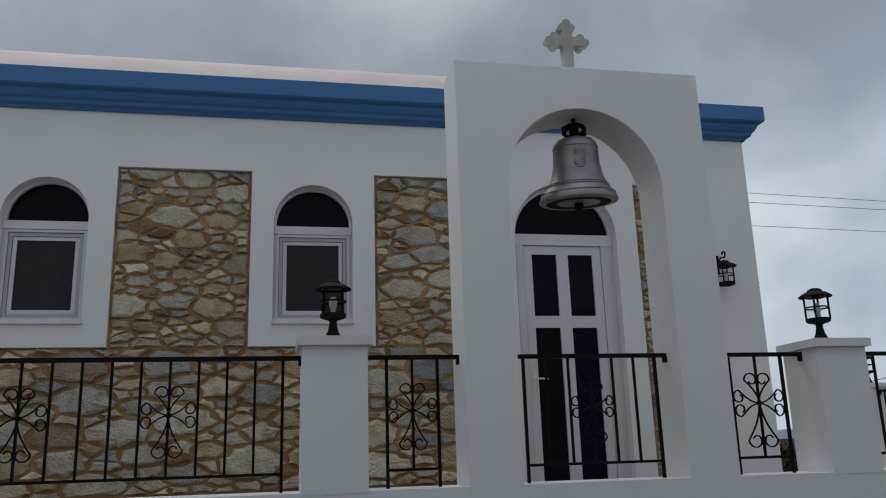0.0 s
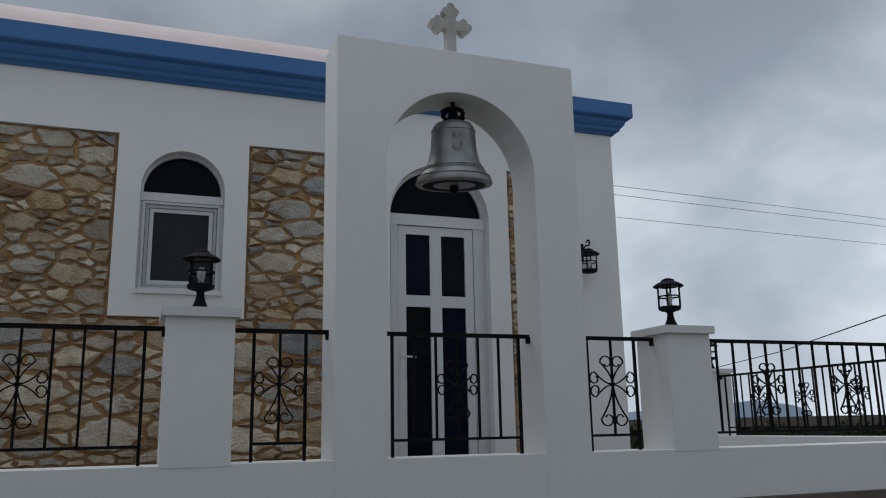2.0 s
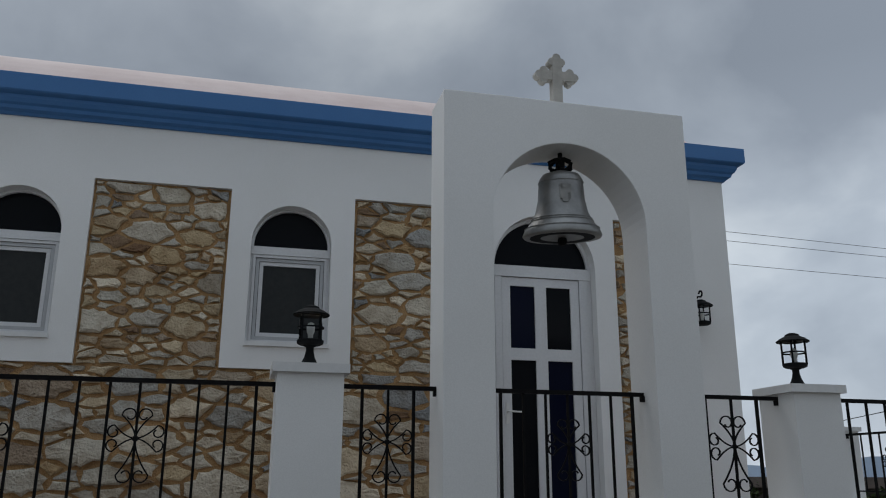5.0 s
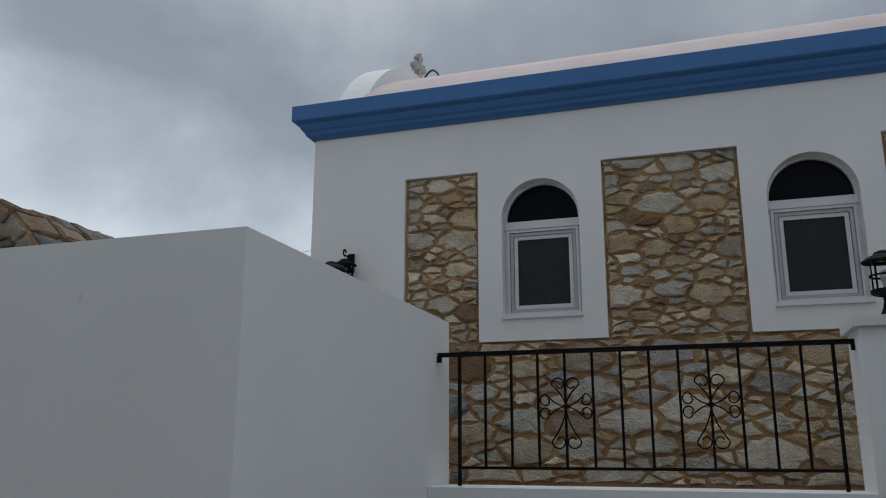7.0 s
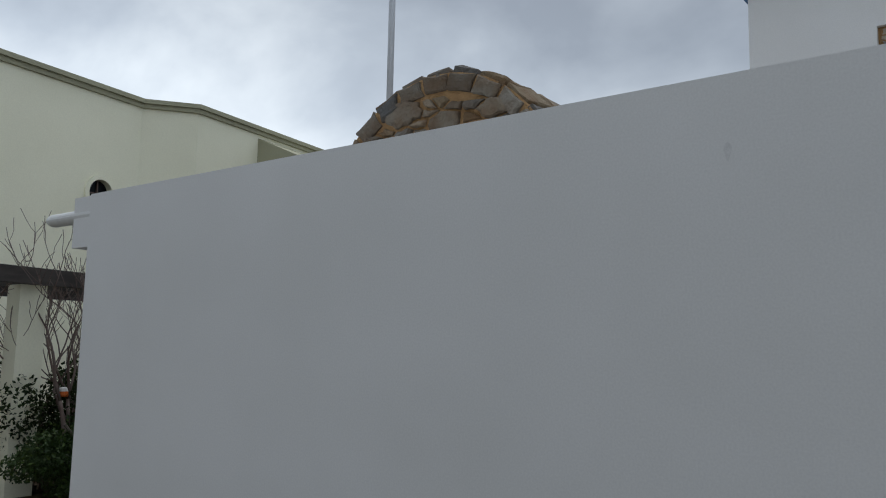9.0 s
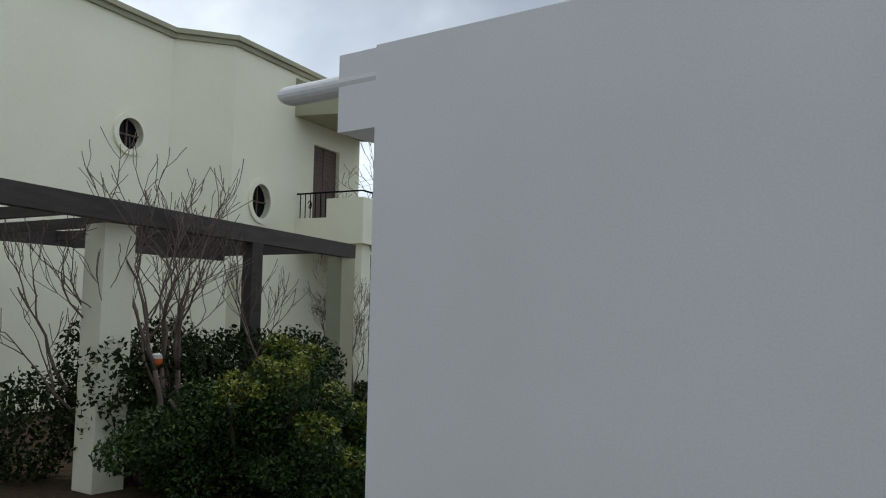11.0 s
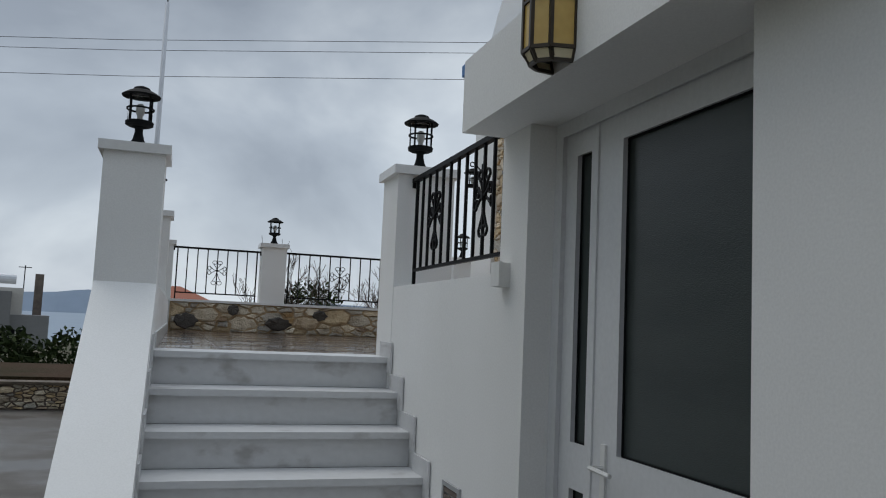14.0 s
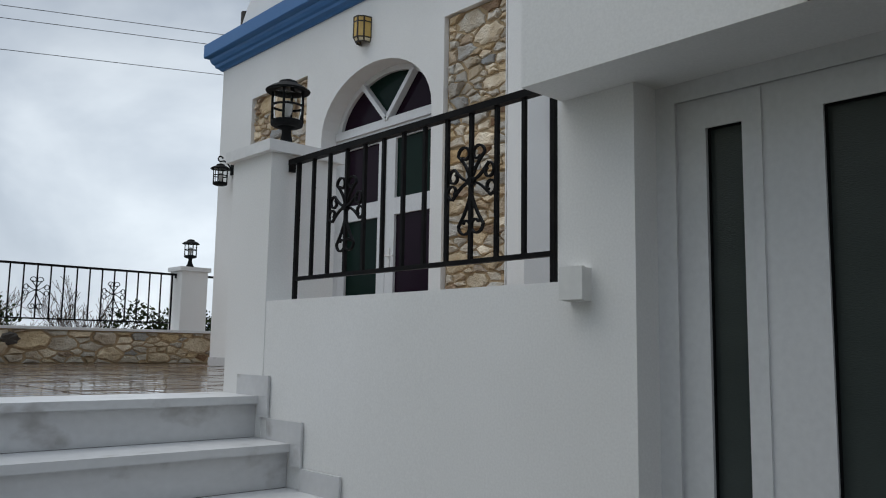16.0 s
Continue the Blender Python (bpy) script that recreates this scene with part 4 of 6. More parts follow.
solid("canopy", box(-0.174, 0.0, 0.006, 1.835, 2.167, 2.444), M_WHITE, "white concrete canopy over the annexe door", "canopy", bevel=0.006)
spout = thing("rain_spout", "short white plastic rain pipe cut at a slant", "pipe", at=(0.0, 0.006, 2.375))
bm = bmesh.new()
bmesh.ops.create_cone(bm, cap_ends=True, segments=18, radius1=0.038, radius2=0.038, depth=0.47)
for v in bm.verts:
    if v.co.z < 0:
        v.co.z += v.co.y * 1.2
bm.transform(Matrix.Translation((-0.20, 0.035, -0.03)) @ Matrix.Rotation(math.pi / 2, 4, "Y"))
part("pipe", bm, M_PLASTIC, spout)
# glazed annexe door
adoor = thing("door_3", "white double door with tall grey-green glass panes", "door", "", "structure")
AD = Matrix.Translation((0.12, 0, 0)) @ Matrix.Rotation(-math.pi / 2, 4, "Z")
part("frame", plate([(-1.590, 0.0), (-0.405, 0.0), (-0.405, 2.168), (-1.590, 2.168)], [[(-1.538, 0.03), (-0.432, 0.03), (-0.432, 2.122), (-1.538, 2.122)]], 0.06, AD @ Matrix.Translation((0, -0.018, 0))), M_PVC, adoor, bevel=0.005)
for u0, u1, s0, s1 in ((-1.534, -1.262, 0.076, 0.088), (-1.256, -0.437, 0.100, 0.066)):
    hs = [[(u0 + s0, c), (u1 - s1, c), (u1 - s1, d), (u0 + s0, d)] for c, d in ((0.14, 0.93), (1.072, 2.042))]
    lf = part("leaf", plate([(u0, 0.035), (u1, 0.035), (u1, 2.117), (u0, 2.117)], hs, 0.05, AD), M_PVC, adoor, "white door leaf", bevel=0.004)
    for h in hs:
        bm = box(h[0][0] - 0.004, h[1][0] + 0.004, 0.024, 0.030, h[0][1] - 0.004, h[2][1] + 0.004)
        bm.transform(AD)
        part("pane", bm, M_DOORGLASS, lf, "grey-green ribbed glass pane")
        (a, c), (b, d) = h[0], h[2]
        part("gasket", plate([(a - 0.002, c - 0.002), (b + 0.002, c - 0.002), (b + 0.002, d + 0.002), (a - 0.002, d + 0.002)], [[(a + 0.006, c + 0.006), (b - 0.006, c + 0.006), (b - 0.006, d - 0.006), (a + 0.006, d - 0.006)]], 0.004, AD @ Matrix.Translation((0, 0.018, 0))), M_LAMP, lf, "thin dark rubber gasket")
    if u1 > -1:
        bm = handle_bm(-1.222, 0.0, 1.03, -0.05, 0.12)
        bm.transform(AD)
        part("handle", bm, M_PLASTIC, lf, "white lever handle")
bm = box(-1.322, -1.300, -0.006, 0.004, 0.04, 2.115)
bm.transform(AD)
part("cover_strip", bm, M_PVC, adoor, bevel=0.003)
bm = box(-1.2615, -1.2565, 0.006, 0.02, 0.04, 2.115)
bm.transform(AD)
part("meeting_strip", bm, M_LAMP, adoor)
bm = box(-1.536, -0.434, 0.004, 0.02, 2.1165, 2.1215)
bm.transform(AD)
part("head_strip", bm, M_LAMP, adoor)
skt = thing("socket_box", "white plastic outdoor socket box on the wall", "socket", at=(0, 1.77, 1.635))
part("body", box(-0.034, 0.0, -0.036, 0.036, -0.045, 0.045), M_PLASTIC, skt, bevel=0.006)
part("lid", box(-0.046, -0.034, -0.040, 0.040, -0.042, 0.048), M_PLASTIC, skt, bevel=0.004)
vent = thing("wall_vent", "small grey metal vent low in the wall", "vent", at=(0, 2.28, 0.70))
part("frame", plate([(-0.11, -0.08), (0.11, -0.08), (0.11, 0.08), (-0.11, 0.08)], [[(-0.09, -0.06), (0.09, -0.06), (0.09, 0.06), (-0.09, 0.06)]], 0.012, Matrix.Translation((-0.012, 0, 0)) @ ANW), M_ALU, vent)
for k in range(4):
    bm = box(-0.09, 0.09, -0.009, -0.002, -0.055 + k * 0.03, -0.035 + k * 0.03)
    bm.transform(ANW)
    part("slat", bm, M_PLINTH, vent)
amber = make_amber_lantern()
amber.matrix_world = Matrix.Translation((-0.174, 0.985, 2.172)) @ Matrix.Rotation(-math.pi / 2, 4, "Z")
a2 = copy_thing(amber, Matrix.Translation((WX, 5.86, 4.06)) @ Matrix.Rotation(-math.pi / 2, 4, "Z"))
a2["label"] = "bronze-framed amber wall lantern above the church door"
amber["label"] = "bronze-framed amber wall lantern on the canopy edge"
lan = make_wall_lantern()
lan.matrix_world = pose(10.0, SY, 3.34)
copy_thing(lan, pose(2.66, SY, 3.36))
copy_thing(lan, pose(EX, 4.42, 3.30, 0, 0, 90))
copy_thing(lan, Matrix.Translation((WX, 8.15, 3.42)) @ Matrix.Rotation(-math.pi / 2, 4, 'Z'))
# roof pole and stone vault on the annexe
rp = thing("roof_pole", "slim grey metal pole on the annexe roof", "pole", at=(0.40, 1.93, 2.435))
part("mast", lathe([(0.024, 0), (0.024, 3.2), (0.022, 3.2), (0.022, 4.5), (0.0, 4.52)], 12), M_POLE, rp, smooth=True)
VX, VZ, VR, VY0, VY1 = 1.57, 2.345, 0.745, 0.98, 2.03
vl = thing("stone_vault", "small barrel vault of rough brown stone on the annexe roof", "vault")
arc = [(VX + VR * math.cos(a), VZ + VR * math.sin(a)) for a in [radians(2 + 176 * i / 28) for i in range(29)]]
part("core", plate(arc, [], VY1 - VY0 - 0.03, pose(0, VY0 + 0.015, 0)), M_MORTAR, vl)

# ---------------- stairs and terrace ----------------
ST_X0, NOSE, RISE, GO, NST = -1.265, 3.485, 0.172, 0.262, 7
stairs = thing("stairs", "white and grey veined marble outdoor steps", "stairs", "", "structure")
for k in range(NST):
    z, yn = FLOOR - RISE * k, NOSE - GO * k
    part("tread", box(ST_X0, 0.0, yn - 0.025, yn + GO + 0.004 if k else yn + 0.33, z - 0.032, z), M_MARBLE, stairs, bevel=0.006)
    part("riser", box(ST_X0, 0.0, yn + 0.012, yn + 0.03, z - RISE + 0.0005, z - 0.032), M_MARBLE, stairs)
    part("bed", box(ST_X0, 0.0, yn + 0.02, yn + GO + 0.02, -0.2, z - 0.033), M_ROAD, stairs)
    for xa, xb in ((ST_X0, ST_X0 + 0.012), (-0.012, -0.0015)):
        part("skirting", box(xa, xb, yn - 0.10, yn + GO - 0.10, z + 0.0005, z + 0.085), M_MARBLE, stairs)
        part("skirting", box(xa + 0.0005, xb + 0.0005, yn - 0.10, yn - 0.02, z - RISE + 0.086, z - 0.0005), M_MARBLE, stairs)
BX_A, BX_B = -1.575, ST_X0
solid("stair_wall", prism([(3.56, -0.2), (3.56, 1.60), (1.42, 0.02), (1.40, -0.2)], BX_A, BX_B), M_WHITE, "white sloping stair wall", "wall", bevel=0.006)
solid("terrace_wall_west", box(BX_A, BX_B, 3.56, 9.58, -0.2, 1.60), M_WHITE, "white painted parapet along the terrace", "wall", bevel=0.006)
pillar(-1.578, -1.268, 3.555, 3.90, 1.58, 2.340, group="pillars of the terrace")
pillar(-1.578, -1.268, 6.56, 6.88, 1.58, 2.352, group="pillars of the terrace")
pillar(-1.59, -1.25, 9.62, 9.95, 1.2, 2.36, group="pillars of the terrace")
L2 = "black wrought-iron railing with scrolled ornaments on the terrace parapet"
railing(facing(-1.42, 6.56, -90), 2.66, 18, (4, 9, 14), 1.60, 1.69, 2.24, L2, (0.06, 0.06), "railings of the terrace")
railing(facing(-1.42, 9.62, -90), 2.74, 18, (4, 9, 14), 1.60, 1.69, 2.24, L2, (0.06, 0.06), "railings of the terrace")
# parapet beside the stairs
solid("parapet", box(0.003, 0.2, 2.33, 3.47, -0.2, 1.648), M_WHITE, "white painted parapet beside the marble steps", "wall", bevel=0.004)
pillar(0.0, 0.34, 3.45, 3.79, -0.2, 2.348, group="pillars of the terrace")
railing(facing(0.10, 3.45, -90), 1.60, 12, (3, 9), 1.648, 1.745, 2.275, L2, (0.065, 0.10), "railings of the terrace")
# terrace floor
solid("terrace", box(ST_X0, 3.2, 3.82, 9.6, 0.5, FLOOR - 0.012), M_GROUT, "wet terrace bed", "terrace")
solid("terrace_side", box(0.2, WX, 2.04, 3.82, 0.5, FLOOR - 0.012), M_GROUT, "wet side terrace bed", "terrace")
solid("terrace_north", box(3.2, 12.8, NY, 9.6, 0.5, FLOOR - 0.012), M_GROUT, "rear terrace bed", "terrace")
for xa, xb in ((ST_X0, ST_X0 + 0.014),):
    solid("baseboard_terrace", box(xa, xb, 3.82, 9.58, FLOOR - 0.01, FLOOR + 0.085), M_MARBLE, "marble skirting along the parapet", "skirting")
# stone retaining wall at the far side, with its railings
sw = thing("stone_wall", "low rubble stone wall at the far side of the terrace", "stone wall", "", "structure")
part("core", box(-1.57, 6.0, 9.625, 9.95, 0.0, 1.61), M_MORTAR_PALE, sw)
part("coping", box(-1.25, 6.0, 9.585, 9.97, 1.605, 1.635), M_CAP, sw, "thin white coping", bevel=0.005)
pillar(-0.17, 0.14, 9.60, 9.91, 1.62, 2.40, group="pillars of the terrace")
pillar(3.08, 3.42, 2.24, 2.56, FLOOR - 0.1, 2.55, group="pillars of the terrace")
pillar(2.42, 2.75, 9.60, 9.91, 1.62, 2.39, group="pillars of the terrace")
pillar(5.1, 5.43, 9.60, 9.91, 1.62, 2.42, group="pillars of the terrace")
railing(pose(-1.25, 9.75, 0), 1.08, 8, (4,), 1.635, 1.72, 2.30, L2, (0.05, 0.05), "railings of the terrace")
railing(pose(0.14, 9.75, 0), 2.28, 16, (5, 11), 1.635, 1.72, 2.31, L2, (0.05, 0.05), "railings of the terrace")
railing(pose(2.75, 9.75, 0), 2.35, 16, (5, 11), 1.635, 1.72, 2.31, L2, (0.05, 0.05), "railings of the terrace")
fp = thing("flagpole", "tall white flagpole with a small cross at its tip", "flagpole", at=(-1.62, 11.7, 0))
part("mast", lathe([(0.045, 0), (0.04, 2.5), (0.03, 6.13), (0.0, 6.15)], 12), M_POLE, fp, smooth=True)
part("cross", cross_bm(0.16, 0.10, 0.02), M_LAMP, fp, "small dark cross").location = (0, 0, 6.145)
ep = thing("utility_pole", "tall pale concrete pole beyond the yard", "pole", at=(19.2, 7.25, 0))
part("mast", lathe([(0.09, 0), (0.06, 10.5), (0.0, 10.52)], 12), M_POLE, ep, smooth=True)

# ---------------- ground ----------------
bm = bmesh.new()
ys = [-4000, -60, -8, 0, 8, 16, 30, 60, 120, 300]
xs = [-4000, -300, -60, -20, -8, 0, 8, 20, 60, 300, 4000]


def gz_at(x, y):
    return -0.002 if y < 18 else -0.02 * (y - 18) if y < 60 else -0.84 - 0.035 * (y - 60)


grid = [[bm.verts.new((x, y, gz_at(x, y))) for x in xs] for y in ys]
for i in range(len(ys) - 1):
    for j in range(len(xs) - 1):
        bm.faces.new((grid[i][j], grid[i][j + 1], grid[i + 1][j + 1], grid[i + 1][j]))
solid("ground", bm, M_FIELD, "brown and green winter ground", "ground")
solid("street", box(-3.0, 40, -9, 1.4, -0.1, 0.004), M_ROAD, "wet concrete street along the annexe", "street")
solid("driveway", box(-4.2, -1.58, 1.4, 12.5, -0.1, 0.004), M_ROAD, "wet concrete driveway", "driveway")

# ---------------- garden, path, neighbours ----------------
def quad_strip(left, right, z0, z1):
    bm = bmesh.new()
    rows = [[bm.verts.new((*p, z)) for p in (l, r) for z in (z0, z1)] for l, r in zip(left, right)]
    for a, b in zip(rows, rows[1:]):
        for i, j in ((0, 1), (1, 3), (3, 2), (2, 0)):
            bm.faces.new((a[i], a[j], b[j], b[i]))
    for r in (rows[0], rows[-1]):
        bm.faces.new((r[0], r[1], r[3], r[2]))
    return bm


PL = [(-3.05, 3.25), (-3.32, 4.0), (-4.18, 6.4), (-5.30, 11.2)]
PR = [(-2.38, 3.25), (-2.62, 4.0), (-3.20, 6.4), (-4.42, 11.2)]
solid("garden_path", quad_strip(PL, PR, -0.1, 0.006), M_GROUT, "wet paved garden path bed", "path")
solid("kerb_path", quad_strip(PR, [(x + 0.13, y) for x, y in PR], -0.1, 0.09), M_KERB, "weathered concrete kerb beside the path", "kerb", bevel=0.012)
solid("kerb_bed", quad_strip([(x - 0.16, y) for x, y in PL], PL, -0.1, 0.23), M_KERB, "low rough kerb wall of the planting bed", "kerb", bevel=0.02)
solid("planting_bed", quad_strip([(-16, -0.6), (-16, 3.2), (-16, 3.25), (-16, 4.0), (-16, 6.4), (-16, 11.2)], [(-2.6, -0.6), (-2.45, 3.2), *[(x - 0.15, y) for x, y in PL]], -0.1, 0.20), M_SOIL, "dark damp soil of the planting bed", "soil")
dw = thing("stone_wall", "low grey rubble stone wall at the drive's end", "stone wall", "", "structure")
part("core", box(-4.15, -1.7, 11.93, 12.2, 0, 0.36), M_PLINTH, dw)
part("coping", box(-4.18, -1.68, 11.88, 12.23, 0.36, 0.40), M_KERB, dw, "weathered stone coping", bevel=0.012)
solid("bank", box(-60, 30, 15.0, 19.0, -0.5, 0.24), M_SOIL, "ploughed brown soil bank beyond the road", "soil")
solid("kerb_road", box(-60, 30, 14.75, 15.0, -0.1, 0.16), M_SOIL, "dark kerb along the far side of the road", "kerb")
solid("road_near", box(-14, -1.2, 12.25, 14.75, -0.1, 0.012), M_ROAD, "wet asphalt road", "road")


def leaf_cloud(blobs, n, size, seed, flat=0.5):
    """Many small bent leaves spread through ellipsoids (x, y, z, rx, ry, rz), denser near the outside."""
    rng = np.random.default_rng(seed)
    vol = np.array([b[3] * b[4] * b[5] for b in blobs])
    pick = rng.choice(len(blobs), n, p=vol / vol.sum())
    b = np.array(blobs)[pick]
    d = rng.normal(size=(n, 3))
    d /= np.linalg.norm(d, axis=1)[:, None]
    r = rng.uniform(0.25, 1.0, n)[:, None] ** 0.45 * rng.uniform(0.9, 1.12, n)[:, None]
    c = b[:, :3] + d * b[:, 3:] * r
    a = rng.normal(size=(n, 3))
    a /= np.linalg.norm(a, axis=1)[:, None]
    o = np.cross(a, rng.normal(size=(n, 3)))
    o /= np.linalg.norm(o, axis=1)[:, None]
    nn = np.cross(a, o)
    s = size * rng.uniform(0.6, 1.4, n)[:, None]
    v = np.stack([c - a * s, c + o * s * flat + nn * s * 0.15, c + a * s, c - o * s * flat + nn * s * 0.15], 1).reshape(-1, 3)
    f = np.arange(4 * n).reshape(-1, 4)
    me = bpy.data.meshes.new("leaves")
    me.from_pydata(v.tolist(), [], f.tolist())
    return me


def leaves(name, me, mat, parent=None, label="", category="", kind=""):
    me.materials.append(mat)
    ob = new(name, me)
    if parent:
        ob.parent = parent
        if label:
            ob["label"] = label
    else:
        tagged(ob, label, category, "", kind)
    return ob


def grow(rng, bms, p, d, length, radius, level, top, spread=0.55, up=0.12, least=0.0):
    """Branches of a tree: a bent tapered limb, which forks."""
    n = 4
    pts, q, dd = [Vector(p)], Vector(p), Vector(d).normalized()
    for i in range(n):
        dd = (dd + Vector((rng.gauss(0, 0.16), rng.gauss(0, 0.16), rng.gauss(0, 0.10) + up * 0.4))).normalized()
        q = q + dd * length / n
        pts.append(q.copy())
    r1 = max(least, radius * (0.62 if level < top else 0.35))
    sweep(pts, lambda t: radius + (r1 - radius) * t, lambda t: radius + (r1 - radius) * t, bms[0 if level < 2 else 1], sides=6 if level < 2 else 3)
    if level >= top:
        return
    kids = rng.choice((2, 3, 3)) if level < top - 1 else rng.choice((3, 4))
    for k in range(kids):
        at = pts[rng.choice((2, 3, 4))] if k else pts[-1]
        side = Vector((rng.gauss(0, 1), rng.gauss(0, 1), rng.gauss(0, 0.6) + up)).normalized()
        grow(rng, bms, at, dd + side * spread * rng.uniform(0.8, 1.5), length * rng.uniform(0.6, 0.82), r1 * rng.uniform(0.7, 0.95), level + 1, top, spread, up, least)


def bare_tree(at, height, seed, radius, levels=5, trunks=1, lean=(0, 0, 1), label="leafless grey tree with fine spreading twigs", spread=0.6, up=0.15, mat=None, least=0.0):
    t = thing("bare_tree", label, "tree")
    rng = random.Random(seed)
    bms = [bmesh.new(), bmesh.new()]
    for k in range(trunks):
        a = 2 * math.pi * k / max(1, trunks) + 0.6
        d = Vector(lean) + (Vector((math.cos(a), math.sin(a), 0)) * 0.35 if trunks > 1 else Vector())
        grow(rng, bms, (at[0] + 0.06 * math.cos(a) * (trunks > 1), at[1] + 0.06 * math.sin(a) * (trunks > 1), at[2]), d, height * 0.30, radius, 0, levels, spread, up, least)
    part("trunk", bms[0], mat or M_BARK, t, smooth=True)
    ob = part("twig_spray", bms[1], mat or M_TWIG, t, "fine bare twigs")
    ob["kind"] = "stuff"
    return t


bare_tree((-7.5, 9.9, 0.1), 5.0, 11, 0.095, 6, 3, spread=0.66, up=0.08, least=0.0045)
bare_tree((-7.3, 10.3, 0.1), 3.9, 71, 0.07, 6, 2, spread=0.6, up=0.08, least=0.0045)
bare_tree((-8.9, 12.2, 0.1), 4.4, 23, 0.07, 6, 2, spread=0.6, up=0.12, least=0.005)
bare_tree((-3.62, 2.0, 0.2), 3.0, 5, 0.034, 4, 3, spread=0.55, up=0.28, mat=M_TWIG_RED, least=0.0035, label="leafless young fruit tree with upright reddish shoots")
bare_tree((-3.95, 1.85, 0.2), 3.1, 15, 0.03, 4, 3, spread=0.6, up=0.25, mat=M_TWIG_RED, least=0.0035, label="leafless young fruit tree with upright reddish shoots")
bare_tree((-3.85, 2.55, 0.2), 2.7, 25, 0.025, 4, 2, spread=0.55, up=0.3, mat=M_TWIG_RED, least=0.003, label="leafless young fruit tree with upright reddish shoots")
bare_tree((-5.6, 6.3, 0.2), 2.2, 31, 0.02, 5, 4, spread=0.45, up=0.3, least=0.002, label="tan leafless thicket of upright stems")
bare_tree((-6.0, 10.7, 0.2), 1.5, 37, 0.04, 5, 2, spread=0.7, up=0.0, least=0.004, label="small pale leafless garden tree with crooked boughs")
bare_tree((-5.6, 11.3, 0.2), 2.0, 41, 0.03, 5, 3, spread=0.65, up=0.1, mat=M_TWIG_RED, least=0.004, label="reddish-brown leafless shrub beside the boulders")
bare_tree((0.6, 12.6, 0.0), 2.7, 43, 0.03, 5, 3, spread=0.5, up=0.25, least=0.004, label="leafless shrub behind the terrace railing")
bare_tree((2.3, 13.2, 0.0), 2.6, 47, 0.03, 5, 3, spread=0.5, up=0.25, least=0.004, label="leafless shrub behind the terrace railing")

# the big evergreen shrub beside the path
rng_ = random.Random(3)
BX_, BY_ = -3.2, 2.3
blobs, tips = [(BX_ + 0.1, BY_ + 0.1, 0.5, 0.55, 0.5, 0.42)], []
for k in range(95):
    u, v = rng_.uniform(-0.82, 1.12), rng_.uniform(-0.62, 0.62)
    top_ = 1.16 * np.interp(u, [-0.9, -0.7, -0.25, 0.1, 0.45, 0.7, 1.0, 1.15], [0.55, 0.84, 0.88, 1.30, 1.16, 0.98, 0.76, 0.45]) * (1 - 0.4 * (v / 0.62) ** 2)
    z = max(0.12, top_ - 0.12 - (rng_.random() ** 1.6) * 0.75)
    r = rng_.uniform(0.09, 0.24)
    c_ = (BX_ + 0.76 * u - 0.65 * v, BY_ + 0.65 * u + 0.76 * v)
    blobs.append((*c_, z, r, r, r * rng_.uniform(0.6, 1.0)))
    if z > top_ - 0.3 and u > -0.1:
        tips.append((c_[0], c_[1], z + r * 0.45, r * 0.8, r * 0.8, r * 0.55))
sh = thing("evergreen_shrub", "dense dark green evergreen shrub with yellow-green shoots", "shrub")
leaves("foliage", leaf_cloud(blobs, 52000, 0.020, 5), M_LEAF, sh)
leaves("young_foliage", leaf_cloud(tips, 5500, 0.020, 6), M_LEAF_YOUNG, sh, "yellow-green young leaves")
bm = bmesh.new()
for k in range(7):
    a = k * 0.9
    sweep([(BX_, BY_, 0.1), (BX_ + 0.3 * math.cos(a), BY_ + 0.3 * math.sin(a), 0.5), (BX_ + 0.6 * math.cos(a), BY_ + 0.6 * math.sin(a), 0.9)], 0.015, 0.015, bm, sides=5)
part("stem_clump", bm, M_BARK, sh)
ivy = thing("climbing_shrub", "dark green climbing shrub on the pergola pier", "shrub")
leaves("foliage", leaf_cloud([(-4.1, 1.75, 0.75, 0.4, 0.38, 0.5), (-4.2, 1.6, 1.15, 0.25, 0.25, 0.35), (-3.78, 1.52, 1.05, 0.2, 0.2, 0.3), (-3.9, 2.3, 1.0, 0.4, 0.4, 0.35), (-4.7, 1.4, 0.6, 0.4, 0.4, 0.45), (-4.1, 3.0, 1.0, 0.5, 0.5, 0.42), (-4.35, 4.0, 1.0, 0.5, 0.5, 0.40), (-4.6, 2.6, 1.15, 0.4, 0.4, 0.35)], 17000, 0.026, 9), M_LEAF_DARK, ivy)
bm = bmesh.new()
for k in range(4):
    sweep([(-4.15 + 0.05 * k, 1.6, 0.1), (-4.2 + 0.06 * k, 1.6, 0.7), (-4.25 + 0.07 * k, 1.6, 1.3)], 0.012, 0.012, bm, sides=5)
part("stem_clump", bm, M_BARK, ivy)
# evergreen tree and dark scrub behind the garden
tr = thing("evergreen_tree", "dark small-leaved evergreen tree with an open crown", "tree")
bms = [bmesh.new(), bmesh.new()]
grow(random.Random(7), bms, (-7.95, 16.5, 0.2), (0.05, 0, 1), 1.2, 0.07, 0, 4, 0.55, 0.2)
part("trunk", bms[0], M_BARK, tr)
part("branchwork", bms[1], M_BARK, tr)
rb = random.Random(17)
cl = []
